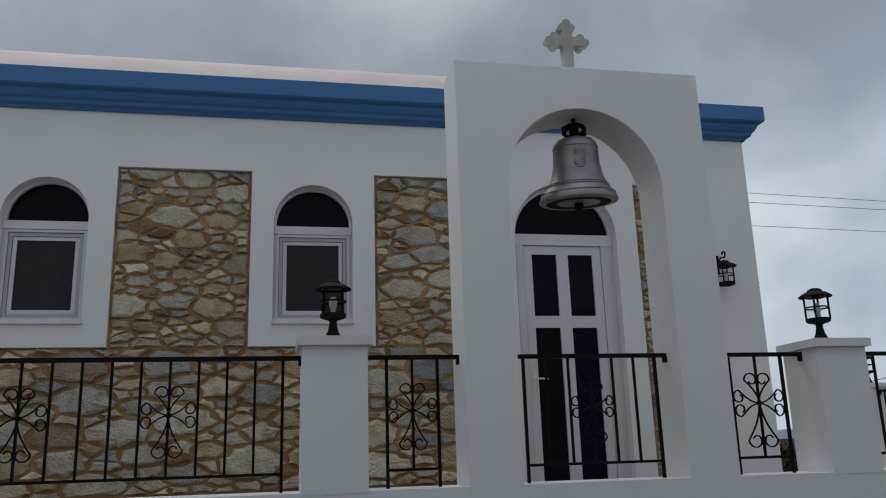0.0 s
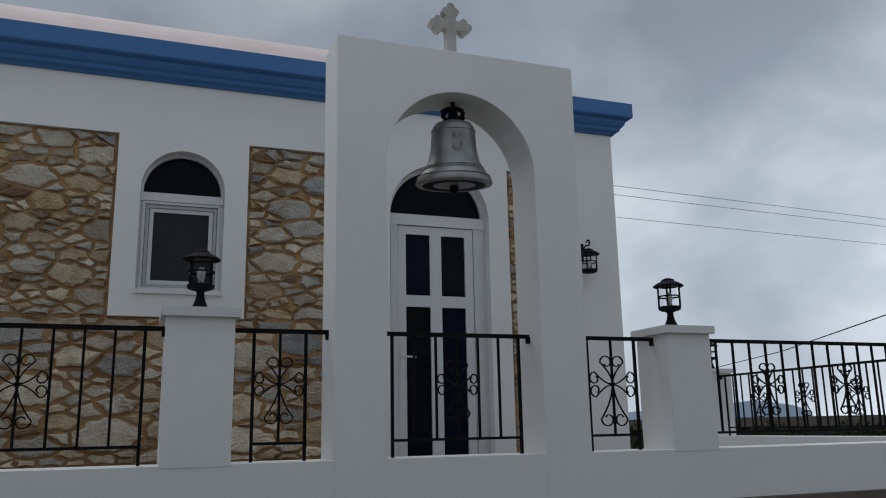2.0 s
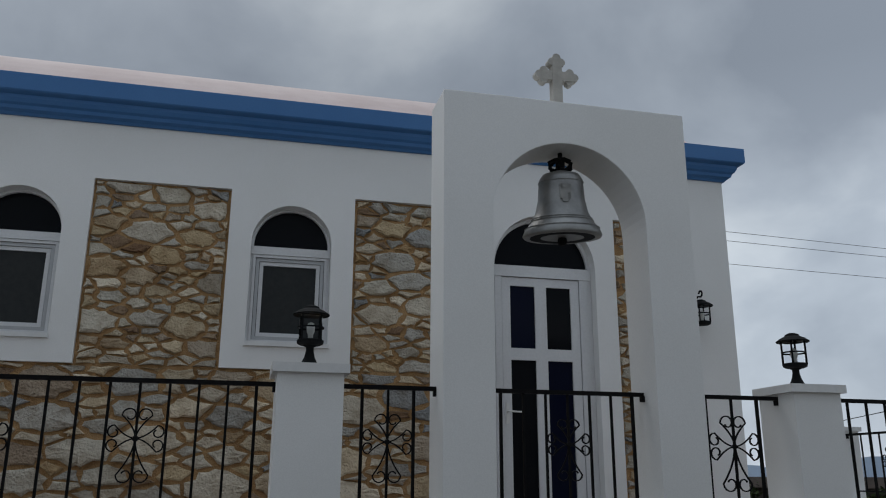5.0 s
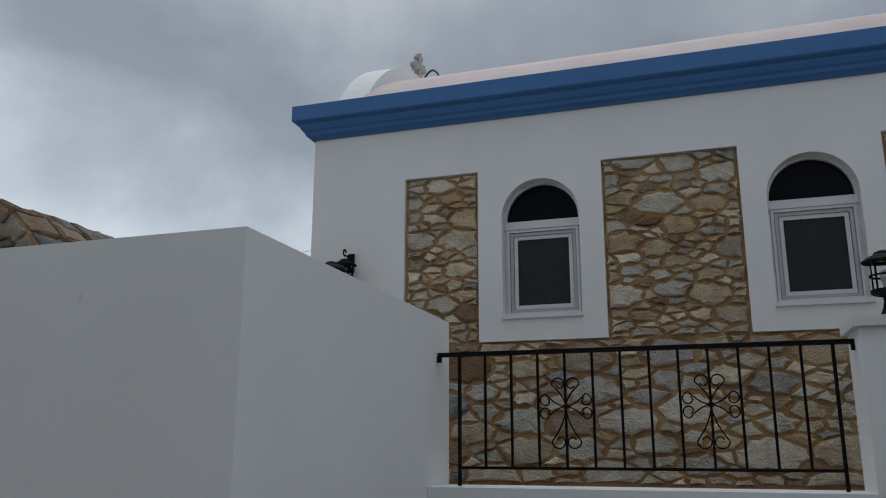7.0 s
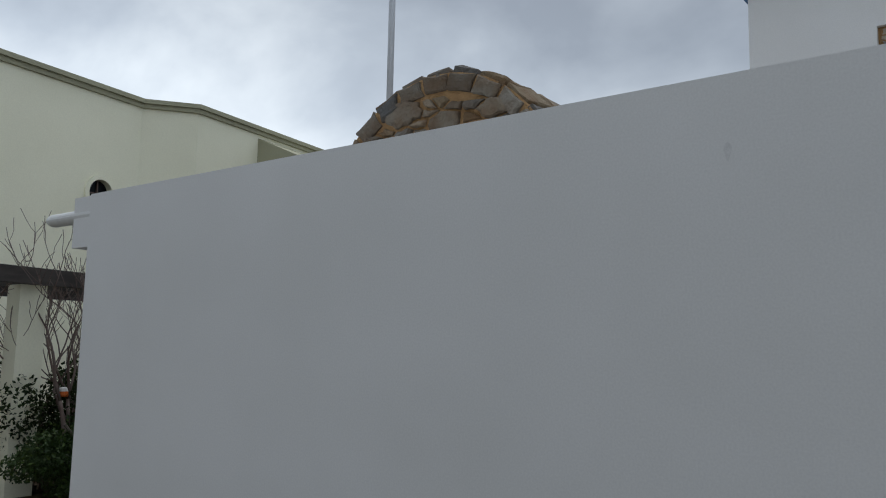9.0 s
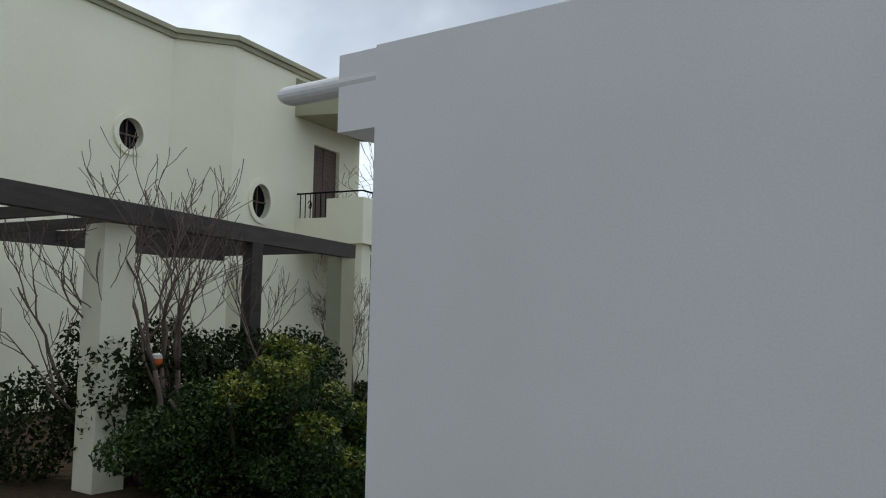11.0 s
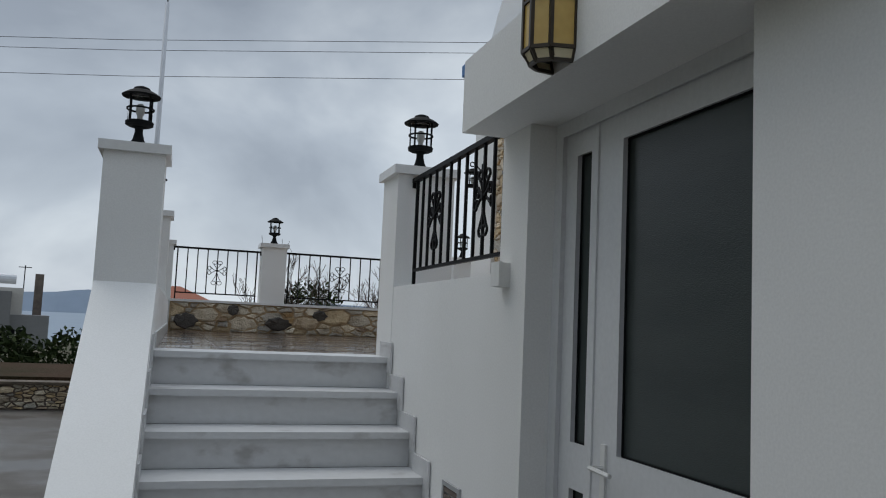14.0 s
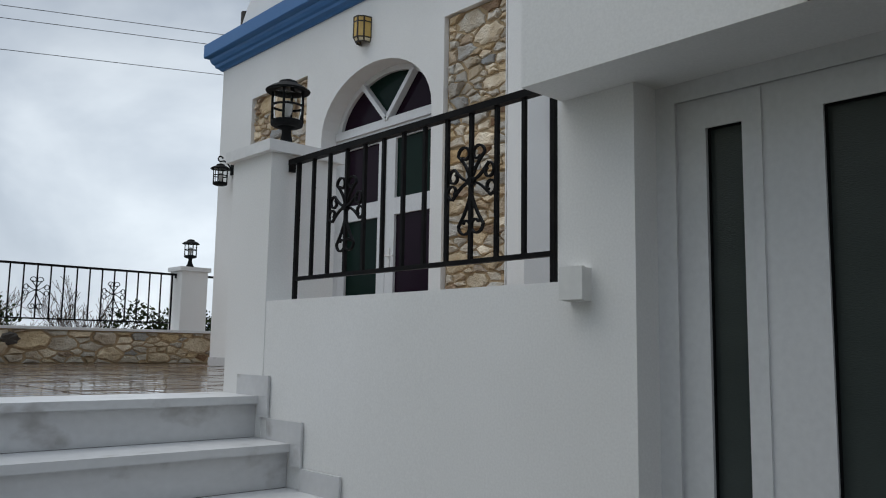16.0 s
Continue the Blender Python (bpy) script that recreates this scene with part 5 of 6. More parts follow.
for k in range(270):
    a, e = rb.uniform(0, 6.28), rb.uniform(0, 1) ** 1.2
    r = 1.55 * (1 - 0.62 * e) * rb.uniform(0.3, 1.0)
    cl.append((-7.95 + r * math.cos(a), 16.5 + r * math.sin(a), 1.1 + 2.3 * e, rb.uniform(0.04, 0.16), rb.uniform(0.04, 0.16), rb.uniform(0.03, 0.12)))
leaves("crown", leaf_cloud(cl, 18000, 0.030, 21), M_LEAF_DARK, tr)


def scrub(name, spots, n, size, seed, mat, label):
    return leaves(name, leaf_cloud(spots, n, size, seed), mat, None, label, "scrub", "stuff")


rs = random.Random(29)
scrub("scrub", [(-15.5 + 1.0 * k + rs.uniform(-0.3, 0.3), 17.2 + rs.uniform(-0.6, 1.0), 0.6 + rs.uniform(0, 0.2), rs.uniform(0.5, 0.9), rs.uniform(0.4, 0.7), rs.uniform(0.5, 0.85)) for k in range(9)], 16000, 0.05, 31, M_LEAF_DARK, "dark green and brown roadside scrub")
scrub("dry_scrub", [(-9.3 + 0.5 * k + rs.uniform(-0.2, 0.2), 12.3 + rs.uniform(-0.6, 0.6), 0.65, rs.uniform(0.4, 0.75), rs.uniform(0.3, 0.6), rs.uniform(0.5, 0.8)) for k in range(7)], 13000, 0.04, 37, M_LEAF_BROWN, "reddish-brown dry scrub behind the bed")
scrub("bed_plants", [(-5.2 + rs.uniform(-0.9, 0.2) - 0.1 * k, 6.6 + 0.4 * k, 0.36, rs.uniform(0.2, 0.42), rs.uniform(0.2, 0.4), rs.uniform(0.14, 0.28)) for k in range(11)] + [(-3.75 + rs.uniform(-0.5, 0.1) - 0.3 * k, 3.7 + 0.75 * k, 0.32, rs.uniform(0.2, 0.35), rs.uniform(0.2, 0.35), rs.uniform(0.14, 0.24)) for k in range(6)] + [(-6.6 + rs.uniform(-0.9, 0.9), 7.0 + 0.4 * k, 0.3, 0.35, 0.35, 0.16) for k in range(8)] + [(-4.6 + rs.uniform(-0.35, 0.05) - 0.22 * k, 5.6 + 0.62 * k, 0.34, rs.uniform(0.25, 0.4), rs.uniform(0.25, 0.4), rs.uniform(0.15, 0.26)) for k in range(8)], 17000, 0.038, 41, M_LEAF_DARK, "low green plants in the bed")
scrub("far_scrub", [(-30 + 1.9 * k + rs.uniform(-0.6, 0.6), 24 + rs.uniform(-3, 4), 0.15, rs.uniform(1.0, 2.0), rs.uniform(0.8, 1.5), rs.uniform(0.6, 0.95)) for k in range(22)], 26000, 0.10, 43, M_LEAF_DARK, "distant dark hedges and olive scrub")
scrub("olive_shrubs", [(0.9, 12.4, 1.6, 0.55, 0.5, 0.5), (0.3, 12.7, 1.3, 0.45, 0.4, 0.4), (3.1, 12.6, 1.6, 0.5, 0.4, 0.5), (2.2, 13.0, 1.25, 0.6, 0.5, 0.42), (4.0, 12.8, 1.6, 0.6, 0.5, 0.5), (-0.3, 13.2, 1.2, 0.5, 0.4, 0.4)], 7000, 0.035, 47, M_LEAF_DARK, "grey-green shrubs behind the terrace wall")
scrub("yard_scrub", [(17.5 + 0.9 * k + rs.uniform(-0.4, 0.4), 14.5 - 0.75 * k + rs.uniform(-0.8, 0.8), 0.95, rs.uniform(0.6, 1.1), rs.uniform(0.6, 1.1), rs.uniform(0.55, 1.0)) for k in range(13)], 15000, 0.06, 53, M_LEAF_DARK, "dark green trees beyond the yard")


def boulder(at, s, seed):
    bm = bmesh.new()
    bmesh.ops.create_icosphere(bm, subdivisions=3, radius=1.0)
    for v in bm.verts:
        k = 1 + 0.28 * noise.noise(v.co * 1.4 + Vector((seed, 0, 0))) + 0.08 * noise.noise(v.co * 4 + Vector((seed, 3, 0)))
        v.co = Vector((v.co.x * s[0] * k, v.co.y * s[1] * k, v.co.z * s[2] * k))
    bm.transform(Matrix.Translation(at))
    return solid("boulder", bm, M_ROCK, "large brown weathered boulder in the bed", "rock", "", "boulders in the bed")


M_ROCK = material("brown_boulder_rock", (0.11, 0.070, 0.045), 0.9, (0.06, 0.042, 0.028), 4, 0.8, 40, 0.8, depth=0.03)
boulder((-6.75, 9.3, 0.45), (0.52, 0.45, 0.45), 1.0)
boulder((-5.95, 10.2, 0.38), (0.42, 0.36, 0.30), 5.0)
for x, y in ((-4.35, 6.6), (-5.22, 10.2), (-4.72, 8.2)):
    bl = thing("garden_bollard", "short ribbed stone-coloured garden light post", "bollard", "garden bollards")
    bl.location = (x - 0.12, y, 0.24)
    part("post", lathe([(0.05, -0.1), (0.05, 0.34), (0.035, 0.36), (0.0, 0.365)], 12), M_KERB, bl)
    for k in range(4):
        part("rib", lathe([(0.045, 0.13 + 0.06 * k), (0.062, 0.135 + 0.06 * k), (0.062, 0.155 + 0.06 * k), (0.045, 0.16 + 0.06 * k)], 12), M_KERB, bl)
# strappy plant beside the path
sp = thing("strap_plant", "clump of dark green strap-leaved garden plant", "plant")
bm = bmesh.new()
rp_ = random.Random(61)
for k in range(150):
    a, L = rp_.uniform(0, 6.28), rp_.uniform(0.35, 0.62)
    ox, oy = -5.35 + rp_.gauss(0, 0.16), 7.7 + rp_.gauss(0, 0.16)
    pts = [(ox + L * t * 0.75 * math.cos(a), oy + L * t * 0.75 * math.sin(a), 0.2 + L * (1.35 * t - 0.95 * t * t)) for t in (0, 0.35, 0.7, 1.0)]
    sweep(pts, lambda t: 0.012 * (1.05 - t), lambda t: 0.003, bm)
part("blade_clump", bm, M_LEAF_DARK, sp)
ob_ = thing("orange_marker", "small orange and white hanging plastic cup", "trap", at=(-3.8, 1.93, 1.12))
part("cup", lathe([(0.035, 0.0), (0.046, 0.015), (0.048, 0.055)], 14), M_ORANGE, ob_)
part("lid", lathe([(0.049, 0.055), (0.049, 0.085), (0.02, 0.095)], 14), M_PLASTIC, ob_, "white lid")
part("string", sweep([(0, 0, 0.09), (0.01, 0, 0.5)], 0.002, 0.002), M_CABLE, ob_)

# ---------------- pale yellow house ----------------
# local frame: x out of the long front, y along it, z up
hs_ = thing("yellow_house", "pale yellow two-storey house with round windows and a balcony", "house")
hs_.matrix_world = pose(-8.71, 6.72, 0, 0, 0, 9.5)
H_END, HT, H_BACK = 3.95, 6.02, -0.70
ALONG = Matrix.Rotation(math.pi / 2, 4, "Z")


def oval(cy, cz, ry, rz, n=24):
    return [(cy + ry * math.cos(2 * math.pi * i / n), cz + rz * math.sin(2 * math.pi * i / n)) for i in range(n)]


def wall_along(x, y0, y1, holes):
    """A wall that faces +x, with holes in (y, z)."""
    return part("wall", plate([(y0, -0.6), (y1, -0.6), (y1, HT), (y0, HT)], holes, 0.25, Matrix.Translation((x, 0, 0)) @ ALONG), M_YELLOW, hs_)


ROUNDS = ((H_BACK, -1.50, 4.23, 0.24, 0.24), (0.0, 0.77, 3.48, 0.25, 0.30))
wall_along(H_BACK, -9.0, -0.70, [oval(-1.50, 4.23, 0.24, 0.24)])
wall_along(0.0, 0.0, H_END, [oval(0.77, 3.48, 0.25, 0.30), [(2.32, 2.95), (3.20, 2.95), (3.20, 4.79), (2.32, 4.79)]])


def prism_up(outline, z0, z1):
    """A solid with an outline in the (x, y) plane, from z0 to z1."""
    bm = bmesh.new()
    a, b = ([bm.verts.new((x, yy, z)) for x, yy in outline] for z in (z0, z1))
    bm.faces.new(a[::-1])
    bm.faces.new(b)
    for i in range(len(a)):
        j = (i + 1) % len(a)
        bm.faces.new((a[i], a[j], b[j], b[i]))
    return bm


part("wall", prism_up([(H_BACK - 0.002, -0.698), (-0.002, 0.002), (-0.2, 0.2), (H_BACK - 0.2, -0.5)], -0.6, HT - 0.002), M_YELLOW, hs_, "angled pale yellow wall")
part("wall", box(-6.0, -0.255, H_END - 0.25, H_END, -0.6, HT - 0.002), M_YELLOW, hs_)
part("roof", prism_up([(-6.0, -9.0), (H_BACK - 0.06, -9.0), (H_BACK - 0.06, -0.65), (-0.06, 0.06), (-0.06, H_END - 0.06), (-6.0, H_END - 0.06)], HT - 0.25, HT - 0.08), M_FAR_PALE, hs_)
for x, cy, cz, ry, rz in ROUNDS:
    wn = part("round_window", plate(oval(cy, cz, ry + 0.085, rz + 0.085), [oval(cy, cz, ry, rz)], 0.08, Matrix.Translation((x + 0.035, 0, 0)) @ ALONG), M_YELLOW, hs_, "round window with a raised surround")
    part("pane", plate(oval(cy, cz, ry, rz), [], 0.02, Matrix.Translation((x - 0.10, 0, 0)) @ ALONG), M_PANE_CLEAR, wn)
    part("glazing_bar", box(x - 0.10, x - 0.07, cy - 0.012, cy + 0.012, cz - rz, cz + rz), M_SHUTTER, wn)
    part("glazing_bar", box(x - 0.101, x - 0.071, cy - ry, cy + ry, cz - 0.012, cz + 0.012), M_SHUTTER, wn)
for z0, z1, o in ((HT + 0.03, HT + 0.11, 0.10), (HT - 0.05, HT + 0.03, 0.05)):
    part("coping", prism_up([(H_BACK + o, -9.0), (H_BACK + o, -0.70 - 0.41 * o), (o, -0.41 * o), (o, H_END + o), (-0.25, H_END + o), (-0.25, 0.1), (H_BACK - 0.25, -0.6), (H_BACK - 0.25, -9.0)], z0, z1), M_OLIVE, hs_, "moulded khaki coping")
# sloping balcony roof
bm = bmesh.new()
pr = [(0.0, 5.19), (1.52, 5.12), (1.52, 5.24), (0.0, 5.90)]
a, b = ([bm.verts.new((x, yy, z)) for x, z in pr] for yy in (1.68, 4.05))
bm.faces.new(a)
bm.faces.new(b[::-1])
for i in range(4):
    bm.faces.new((a[i], a[(i + 1) % 4], b[(i + 1) % 4], b[i]))
cr = part("balcony_roof", bm, M_OLIVE, hs_, "sloping khaki balcony roof")
part("tile_edge", box(1.47, 1.60, 1.66, 4.09, 5.24, 5.30), M_ROOFTILE, cr)
bal_ = part("balcony", box(0.0, 1.45, 1.78, 3.72, 2.82, 2.96), M_YELLOW, hs_, "yellow balcony with solid and railed sides")
part("parapet", box(0.68, 1.45, 1.78, 1.88, 2.96, 3.64), M_YELLOW, bal_)
part("parapet", box(0.002, 0.68, 1.782, 1.878, 2.96, 3.30), M_YELLOW, bal_)
part("parapet", box(1.35, 1.45, 1.88, 2.22, 2.962, 3.638), M_YELLOW, bal_)
part("parapet", box(1.352, 1.448, 2.22, 3.40, 2.96, 3.36), M_YELLOW, bal_)
part("parapet", box(1.35, 1.45, 3.40, 3.72, 2.962, 3.638), M_YELLOW, bal_)
part("rail", sweep([(0.0, 1.83, 3.76), (0.7, 1.83, 3.76), (1.40, 1.83, 3.76), (1.40, 3.68, 3.76)], 0.014, 0.014), M_IRON, bal_)
for k in range(6):
    part("baluster", box(0.07 + 0.11 * k, 0.083 + 0.11 * k, 1.823, 1.837, 3.30, 3.75), M_IRON, bal_)
for k in range(11):
    part("baluster", box(1.393, 1.407, 2.27 + 0.105 * k, 2.283 + 0.105 * k, 3.36, 3.75), M_IRON, bal_)
for px, py in ((0.30, 1.81), (1.38, 2.6), (1.38, 3.1)):
    part("rail_scroll", sweep([(px + 0.05 * t_ * math.cos(9 * t_), py, 3.53 + 0.10 * t_ * math.sin(9 * t_)) for t_ in [0.15 + 0.85 * k / 16 for k in range(17)]], 0.006, 0.006), M_IRON, bal_)
dsh = part("balcony_door", box(-0.12, -0.08, 2.32, 3.20, 2.95, 4.79), M_SHUTTER, hs_, "brown louvred shutter door")
part("middle_stile", box(-0.08, -0.062, 2.73, 2.79, 2.97, 4.77), M_SHUTTER, dsh)
for k in range(24):
    part("slat", box(-0.08, -0.068, 2.37, 3.15, 3.02 + 0.072 * k, 3.065 + 0.072 * k), M_SHUTTER, dsh)
for x, yy in ((1.22, 3.45), (0.30, 3.45), (1.22, 2.05)):
    part("column", box(x - 0.15, x + 0.15, yy - 0.15, yy + 0.15, -0.6, 2.82), M_YELLOW, hs_)
# black sheets stand in for the house's unlit rooms
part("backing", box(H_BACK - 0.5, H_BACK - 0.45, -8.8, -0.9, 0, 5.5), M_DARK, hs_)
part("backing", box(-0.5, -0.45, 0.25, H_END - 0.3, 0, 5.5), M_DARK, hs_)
# timber pergola on piers
pg = thing("pergola", "dark weathered timber pergola on yellow and timber posts", "pergola")
B0, B1 = Vector((-3.12, -1.2, 2.28)), Vector((-4.52, 5.0, 2.28))
bd = (B1 - B0).normalized()
part("beam", sweep([B0, B1], 0.05, 0.078), M_WOOD, pg)
B2 = B0 + Vector((-3.0, -0.3, 0))
part("beam", sweep([B2, B1 + Vector((-1.9, -0.3, 0))], 0.05, 0.075), M_WOOD, pg)
for k in range(9):
    p0 = B0 + bd * (0.4 + 0.72 * k)
    part("rafter", sweep([p0 + Vector((-0.055, 0, 0.02)), p0 + Vector((-2.9, -0.3, 0.02))], 0.03, 0.045), M_WOOD, pg)
for f in (0.70,):
    p0 = B0 + (B1 - B0) * f
    part("post", sweep([(p0.x, p0.y, -0.1), (p0.x, p0.y, 2.20)], 0.065, 0.065), M_WOOD, pg)
p0 = B0 + (B1 - B0) * 0.45 + Vector((-0.2, -0.02, 0))
part("pier", box(p0.x - 0.13, p0.x + 0.13, p0.y - 0.13, p0.y + 0.13, -0.1, 2.20), M_YELLOW, pg, "pale yellow masonry pier")
p1 = B1 + Vector((-0.05, -0.12, 0))
part("pier", box(p1.x - 0.11, p1.x + 0.11, p1.y - 0.11, p1.y + 0.11, -0.1, 2.20), M_OLIVE, pg, "khaki masonry pier")
part("pier", box(-6.9, -6.62, 5.2, 5.48, -0.1, 2.20), M_YELLOW, pg, "pale yellow masonry pier")
# dark panel with shutter rails; its colour also holds the pergola's shade
tw = thing("shaded_terrace_wall", "dark brown panel for shutters and the pergola's shade", "wall", "", "structure")
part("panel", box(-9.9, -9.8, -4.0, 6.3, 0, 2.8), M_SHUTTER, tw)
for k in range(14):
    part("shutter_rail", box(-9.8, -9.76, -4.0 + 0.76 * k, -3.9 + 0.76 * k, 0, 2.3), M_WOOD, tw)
fl = thing("flood_light", "small grey flood light on the pergola beam", "lamp", at=(p0.x + 0.09, p0.y - 0.2, 2.29))
part("body", box(-0.04, 0.04, -0.07, 0.07, -0.065, 0.065), M_ALU, fl, bevel=0.012)
part("lens", box(0.04, 0.045, -0.055, 0.055, -0.05, 0.05), M_BULB, fl, "pale lens")

# ---------------- far buildings, hills, cables ----------------
fh = thing("grey_house", "distant grey two-storey house with balconies and flat roofs", "house")
fh.matrix_world = pose(-11.2, 41.5, -0.9, 0, 0, 10)
part("wall", box(-2.3, 2.6, 0, 5, 0, 3.1), M_FAR_WALL, fh)
part("wall", box(1.0, 4.3, 0.6, 5, 0, 2.0), M_FAR_WALL, fh)
part("wall", box(1.7, 3.1, 1.4, 5, 2.0, 3.3), M_FAR_PALE, fh, "white upper block")
part("roof", box(-3.6, 1.6, -0.5, 5, 3.1, 3.32), M_FAR_PALE, fh)
part("roof", box(-1.7, 1.4, -0.9, 0, 2.72, 2.86), M_FAR_PALE, fh)
part("balcony", box(-3.6, 1.6, -1.0, 0, 0.75, 1.0), M_FAR_WALL, fh)
part("column", box(-3.6, -3.3, -0.9, -0.6, 1.0, 3.1), M_FAR_PALE, fh)
part("side_wall", box(-3.6, -2.3, 1.5, 5, 0, 3.1), M_FAR_WALL, fh)
for x0, x1, z0, z1 in ((-0.5, 0.5, 1.0, 2.4), (-3.2, -2.5, 1.0, 2.2), (2.6, 3.2, 0.2, 1.3)):
    wn = part("window", box(x0, x1, -0.03 if x0 < 2 else 0.57, 0.0 if x0 < 2 else 0.6, z0, z1), M_PANE_CLEAR, fh, "dark window")
    part("frame", box((x0 + x1) / 2 - 0.03, (x0 + x1) / 2 + 0.03, (-0.06 if x0 < 2 else 0.54), (-0.03 if x0 < 2 else 0.57), z0, z1), M_FAR_PALE, wn)
part("railing", box(-1.7, 1.5, -0.98, -0.94, 1.5, 1.56), M_IRON, fh)
for k in range(16):
    part("railing_bar", box(-1.65 + 0.2 * k, -1.62 + 0.2 * k, -0.97, -0.95, 1.0, 1.5), M_IRON, fh)
bm = bmesh.new()
bmesh.ops.create_cone(bm, cap_ends=True, segments=14, radius1=0.25, radius2=0.25, depth=1.1)
bm.transform(Matrix.Translation((2.2, 2.5, 3.75)) @ Matrix.Rotation(math.pi / 2, 4, "Y"))
part("water_tank", bm, M_POLE, fh, "round solar water tank")
part("chimney", box(3.6, 4.0, 3, 3.4, 1.5, 4.1), M_PLINTH, fh)
part("antenna", sweep([(3.1, 3, 3.0), (3.1, 3, 4.5)], 0.025, 0.025), M_CABLE, fh)
part("antenna_arm", sweep([(2.8, 3, 4.4), (3.4, 3, 4.4)], 0.02, 0.02), M_CABLE, fh)
rh = thing("red_roof_house", "distant house with a red tiled hip roof", "house")
rh.matrix_world = pose(-2.0, 46.0, -0.9)
part("wall", box(-2.2, 2.2, 0, 4, 0, 3.2), M_FAR_PALE, rh)
bm = bmesh.new()
lo = [bm.verts.new(v) for v in ((-2.6, -0.4, 3.15), (2.6, -0.4, 3.15), (2.6, 4.4, 3.15), (-2.6, 4.4, 3.15))]
hi = [bm.verts.new(v) for v in ((-0.9, 2, 3.95), (0.9, 2, 3.95))]
for f in ((lo[0], lo[1], hi[1], hi[0]), (lo[2], lo[3], hi[0], hi[1]), (lo[1], lo[2], hi[1]), (lo[3], lo[0], hi[0]), lo[::-1]):
    bm.faces.new(f)
part("roof", bm, M_REDTILE, rh, "red tiled hip roof")
part("chimney", box(-1.7, -1.3, 1, 1.4, 3.3, 4.1), M_PLINTH, rh)
SHED = 1.5
be = thing("brown_shed", "long low brown shed beyond the yard", "shed")
be.matrix_world = pose(27, 13.5, 0, 0, 0, -38)
part("wall", box(-9, 9, -1.5, 1.5, -0.2, SHED), M_WOOD, be)
part("roof", box(-9.2, 9.2, -1.7, 1.7, SHED, SHED + 0.27), M_PLINTH, be)
bm = bmesh.new()
N_ = 120
top, bot = [], []
for i in range(N_ + 1):
    x = -3600 + 7200 * i / N_
    h = 34 * max(0.15, 0.62 + 0.75 * noise.noise(Vector((x * 0.0012, 4.1, 0))) + 0.22 * noise.noise(Vector((x * 0.005, 1.7, 0))))
    top.append(bm.verts.new((x, 3700, -14 + h * 4.2)))
    bot.append(bm.verts.new((x, 3650, -40)))
for i in range(N_):
    bm.faces.new((bot[i], bot[i + 1], top[i + 1], top[i]))
solid("backdrop", bm, M_HILL, "hills across the water in a pale blue haze tint", "hills")
solid("water", box(-4000, 4000, 299, 3900, -9.6, -9.3), M_SEA, "grey-blue sea", "sea")
WIRE = [(-42, 33.8, 8.0), (-13.3, 22.5, 7.5), (-2.6, 18.3, 7.45), (6.0, 15.0, 7.6), (17.1, 14.8, 7.55), (42, 17.8, 8.0)]
for off in (0.12, -0.12, -0.72):
    cb = thing("overhead_cable", "thin dark overhead cable crossing the sky", "cable", "overhead cables")
    part("strand", sweep([(x, yy, z + off) for x, yy, z in WIRE], 0.0048, 0.0048), M_CABLE, cb)
cb = thing("service_cable", "thick dark service cable sloping to the pole", "cable")
part("strand", sweep([(24.9, 20.8, 3.5), (22, 14.5, 3.45), (19.2, 7.25, 3.8)], 0.010, 0.010), M_CABLE, cb)

for x, yy in ((-42, 33.8), (6.0, 15.0), (42, 17.8)):
    up_ = thing("utility_pole", "tall pole that carries the overhead cables", "pole", "cable poles", at=(x, yy + 0.13, -1.0))
    part("mast", lathe([(0.13, 0), (0.09, 9.3), (0.0, 9.32)], 10), M_WOOD, up_)
    part("crossarm", box(-0.5, 0.5, -0.15, -0.05, 8.2, 8.3), M_WOOD, up_)
# unseen wall added to cut the low sky light on the south faces
solid("street_wall", box(-40, 60, -9.6, -9.2, -0.2, 5.2), M_FAR_PALE, "unseen added wall that blocks the low sky across the street", "wall")

# ---------------- stones, tiles and pavers ----------------
FACES = ((3.16, 3.80, 2.545, 3.99), (4.86, 5.89, 2.545, 3.99), (6.92, 7.96, 2.545, 3.99), (9.27, 9.74, FLOOR + 0.2, 3.99))
rubble(stone_low, pose(0, SY + BED, 0), [(3.15, 7.97, FLOOR + 0.2, 2.535)], 101, M_STONE, 0.40, 0.010, 0.024)
for k, reg in enumerate(FACES):
    rubble(stone_s, pose(0, SY + BED, 0), [reg], 102 + k, M_STONE, 0.32 if k < 3 else 0.27, 0.010, 0.024, limit=110)
for k, reg in enumerate(((-7.79, -6.77, 2.0, 3.99), (-4.84, -4.21, FLOOR + 0.3, 3.99))):
    rubble(stone_w, WEST @ pose(0, 0.05, 0), [reg], 111 + k, M_STONE_PALE, 0.27, 0.007, 0.02, limit=220)
rubble(sw, pose(0, 9.625, 0), [(-1.24, 3.6, FLOOR, 1.60)], 121, M_STONE, 0.32, 0.007, 0.024)
rng_d = random.Random(125)
for x, z, w, h in ((-1.05, 1.37, 0.34, 0.22), (0.09, 1.37, 0.38, 0.19), (0.61, 1.50, 0.22, 0.15), (-0.49, 1.53, 0.17, 0.16)):
    oct_ = [(w / 2 * math.cos(a), h / 2 * math.sin(a)) for a in [0.785 * k for k in range(8)]]
    link("stone", stone_mesh(rng_d, oct_, 0.003, 0.05)[0], M_FIELDSTONE, sw, "dark rounded fieldstone").matrix_local = pose(x, 9.625, z)
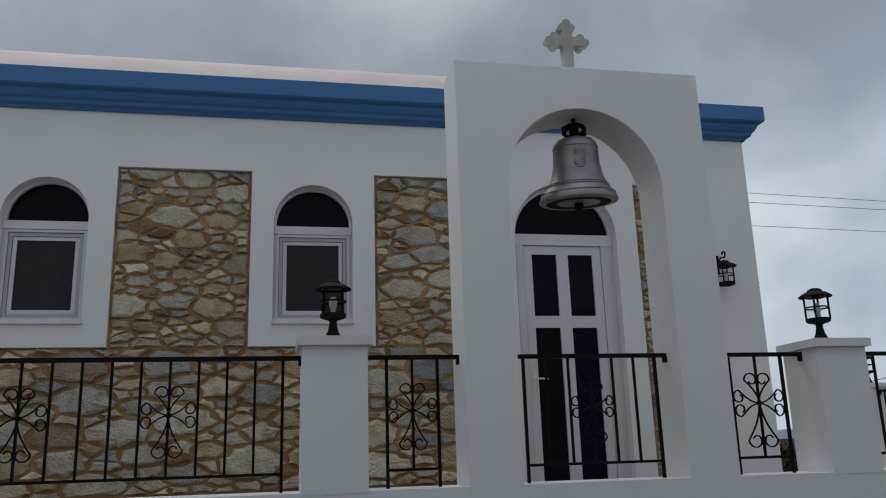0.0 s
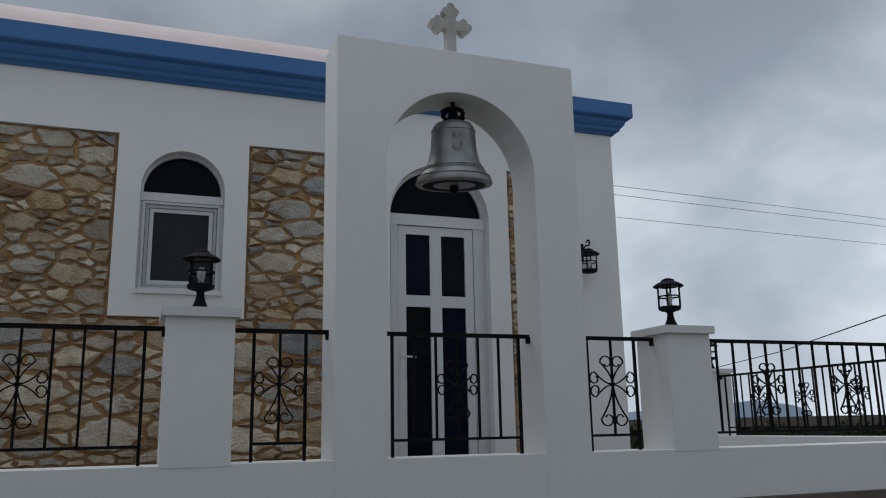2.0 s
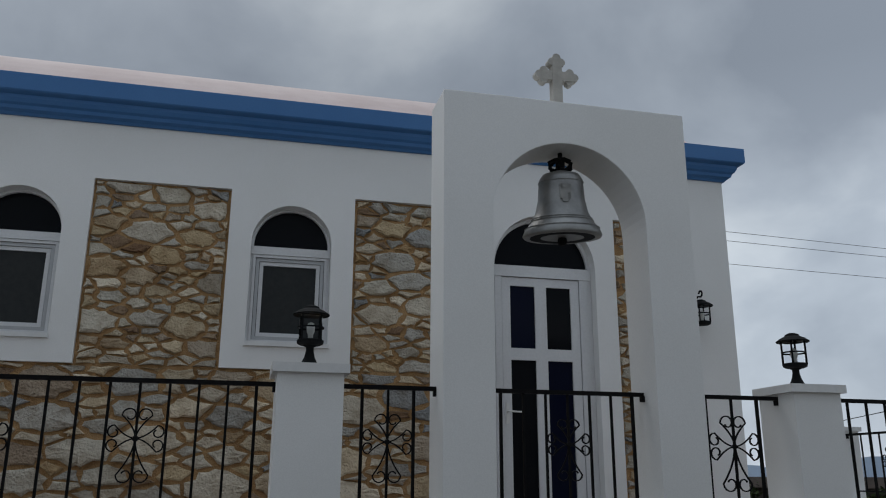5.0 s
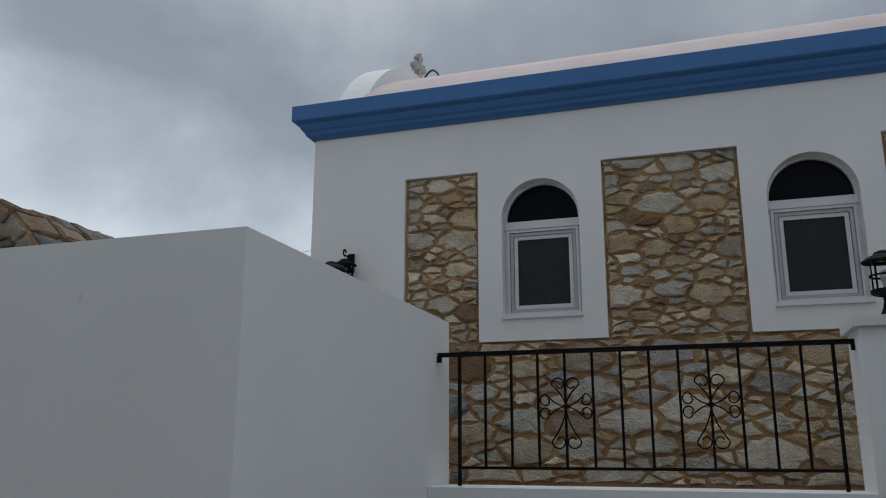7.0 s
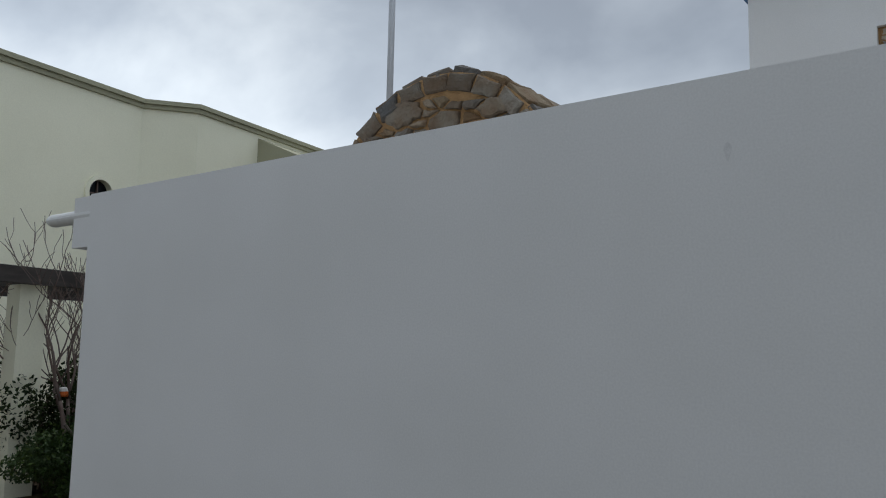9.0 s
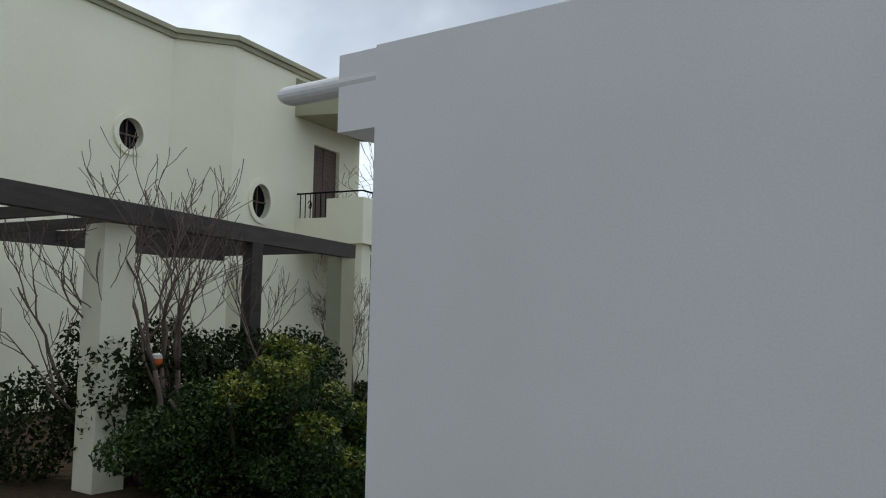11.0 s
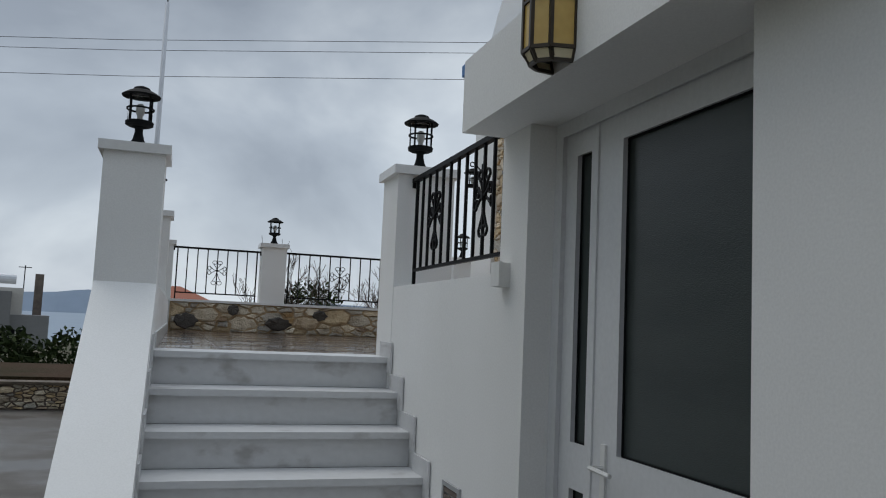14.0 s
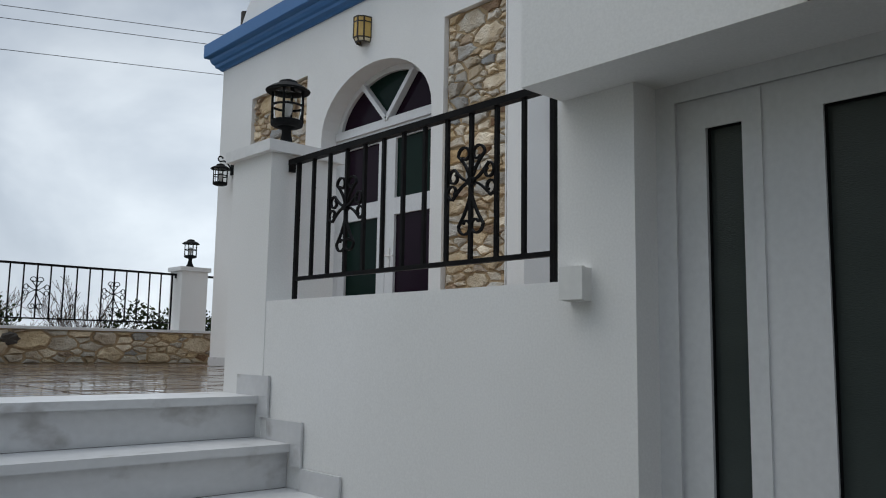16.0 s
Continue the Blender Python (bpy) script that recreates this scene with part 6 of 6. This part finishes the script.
rubble(dw, pose(0, 11.93, 0), [(-4.14, -1.71, 0.02, 0.36)], 131, M_STONE, 0.22, 0.007, 0.02)
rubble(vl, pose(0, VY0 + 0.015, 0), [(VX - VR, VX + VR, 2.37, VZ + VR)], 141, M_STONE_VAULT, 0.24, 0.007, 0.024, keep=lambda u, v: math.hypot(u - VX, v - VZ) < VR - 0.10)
rng_v = random.Random(151)
for k in range(13):
    a = radians(6 + 168 * k / 12)
    # rim stones of the front face
    m = Matrix.Translation((VX + (VR - 0.055) * math.cos(a), VY0 + 0.015, VZ + (VR - 0.055) * math.sin(a))) @ Matrix.Rotation(math.pi / 2 - a, 4, "Y")
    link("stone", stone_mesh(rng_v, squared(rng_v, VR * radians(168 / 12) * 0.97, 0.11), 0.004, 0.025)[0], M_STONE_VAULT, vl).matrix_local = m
    yy = VY0
    while yy < VY1 - 0.1:
        w = rng_v.uniform(0.16, 0.32)
        w = min(w, VY1 - yy)
        e_y, e_r, e_t = Vector((0, 1, 0)), Vector((math.cos(a), 0, math.sin(a))), Vector((-math.sin(a), 0, math.cos(a)))
        m = Matrix(((e_y.x, -e_r.x, e_t.x, VX + VR * e_r.x), (e_y.y, -e_r.y, e_t.y, yy + w / 2), (e_y.z, -e_r.z, e_t.z, VZ + VR * e_r.z), (0, 0, 0, 1)))
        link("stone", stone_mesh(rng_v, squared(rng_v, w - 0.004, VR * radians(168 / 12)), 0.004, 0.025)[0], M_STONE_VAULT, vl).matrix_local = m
        yy += w
bm = box(-0.163, 0.163, -0.163, 0.163, -0.02, 0, None)
tile_me = link("tile", bm, M_TILE, bpy.data.objects["terrace"], bevel=0.004)
t_i = 0
for i in range(10):
    for j in range(17):
        x, yy = ST_X0 + 0.19 + 0.335 * i, 3.99 + 0.335 * j
        if x > WX - 0.16:
            continue
        ob = tile_me if t_i == 0 else new("tile", tile_me.data)
        if t_i:
            ob.parent = bpy.data.objects["terrace"]
        ob.location = (x, yy, FLOOR - 0.001 * ((i * 7 + j * 3) % 4))
        ob.rotation_euler = (radians(0.35 * math.sin(i * 5.1 + j * 2.3)), radians(0.3 * math.cos(i * 3.7 + j * 4.1)), 0)
        t_i += 1
paver = None
for j in range(35):
    t = j / 34
    yy = 3.4 + 7.7 * t
    xl = np.interp(yy, [p[1] for p in PL], [p[0] for p in PL])
    xr = np.interp(yy, [p[1] for p in PR], [p[0] for p in PR])
    n_p = 6
    for i in range(n_p):
        if paver is None:
            ob = paver = link("paver", box(-0.5, 0.5, -0.107, 0.107, -0.02, 0.0), M_PATH, bpy.data.objects["garden_path"])
        else:
            ob = new("paver", paver.data)
            ob.parent = bpy.data.objects["garden_path"]
        w = (xr - xl) / n_p
        sh_ = 0.25 * w if j % 2 else -0.25 * w
        ob.location = (xl + w * (i + 0.5) + sh_ * (0 < i < n_p - 1), yy, 0.016 + 0.001 * ((i + j) % 3))
        ob.scale = (w - 0.005, 1, 1)
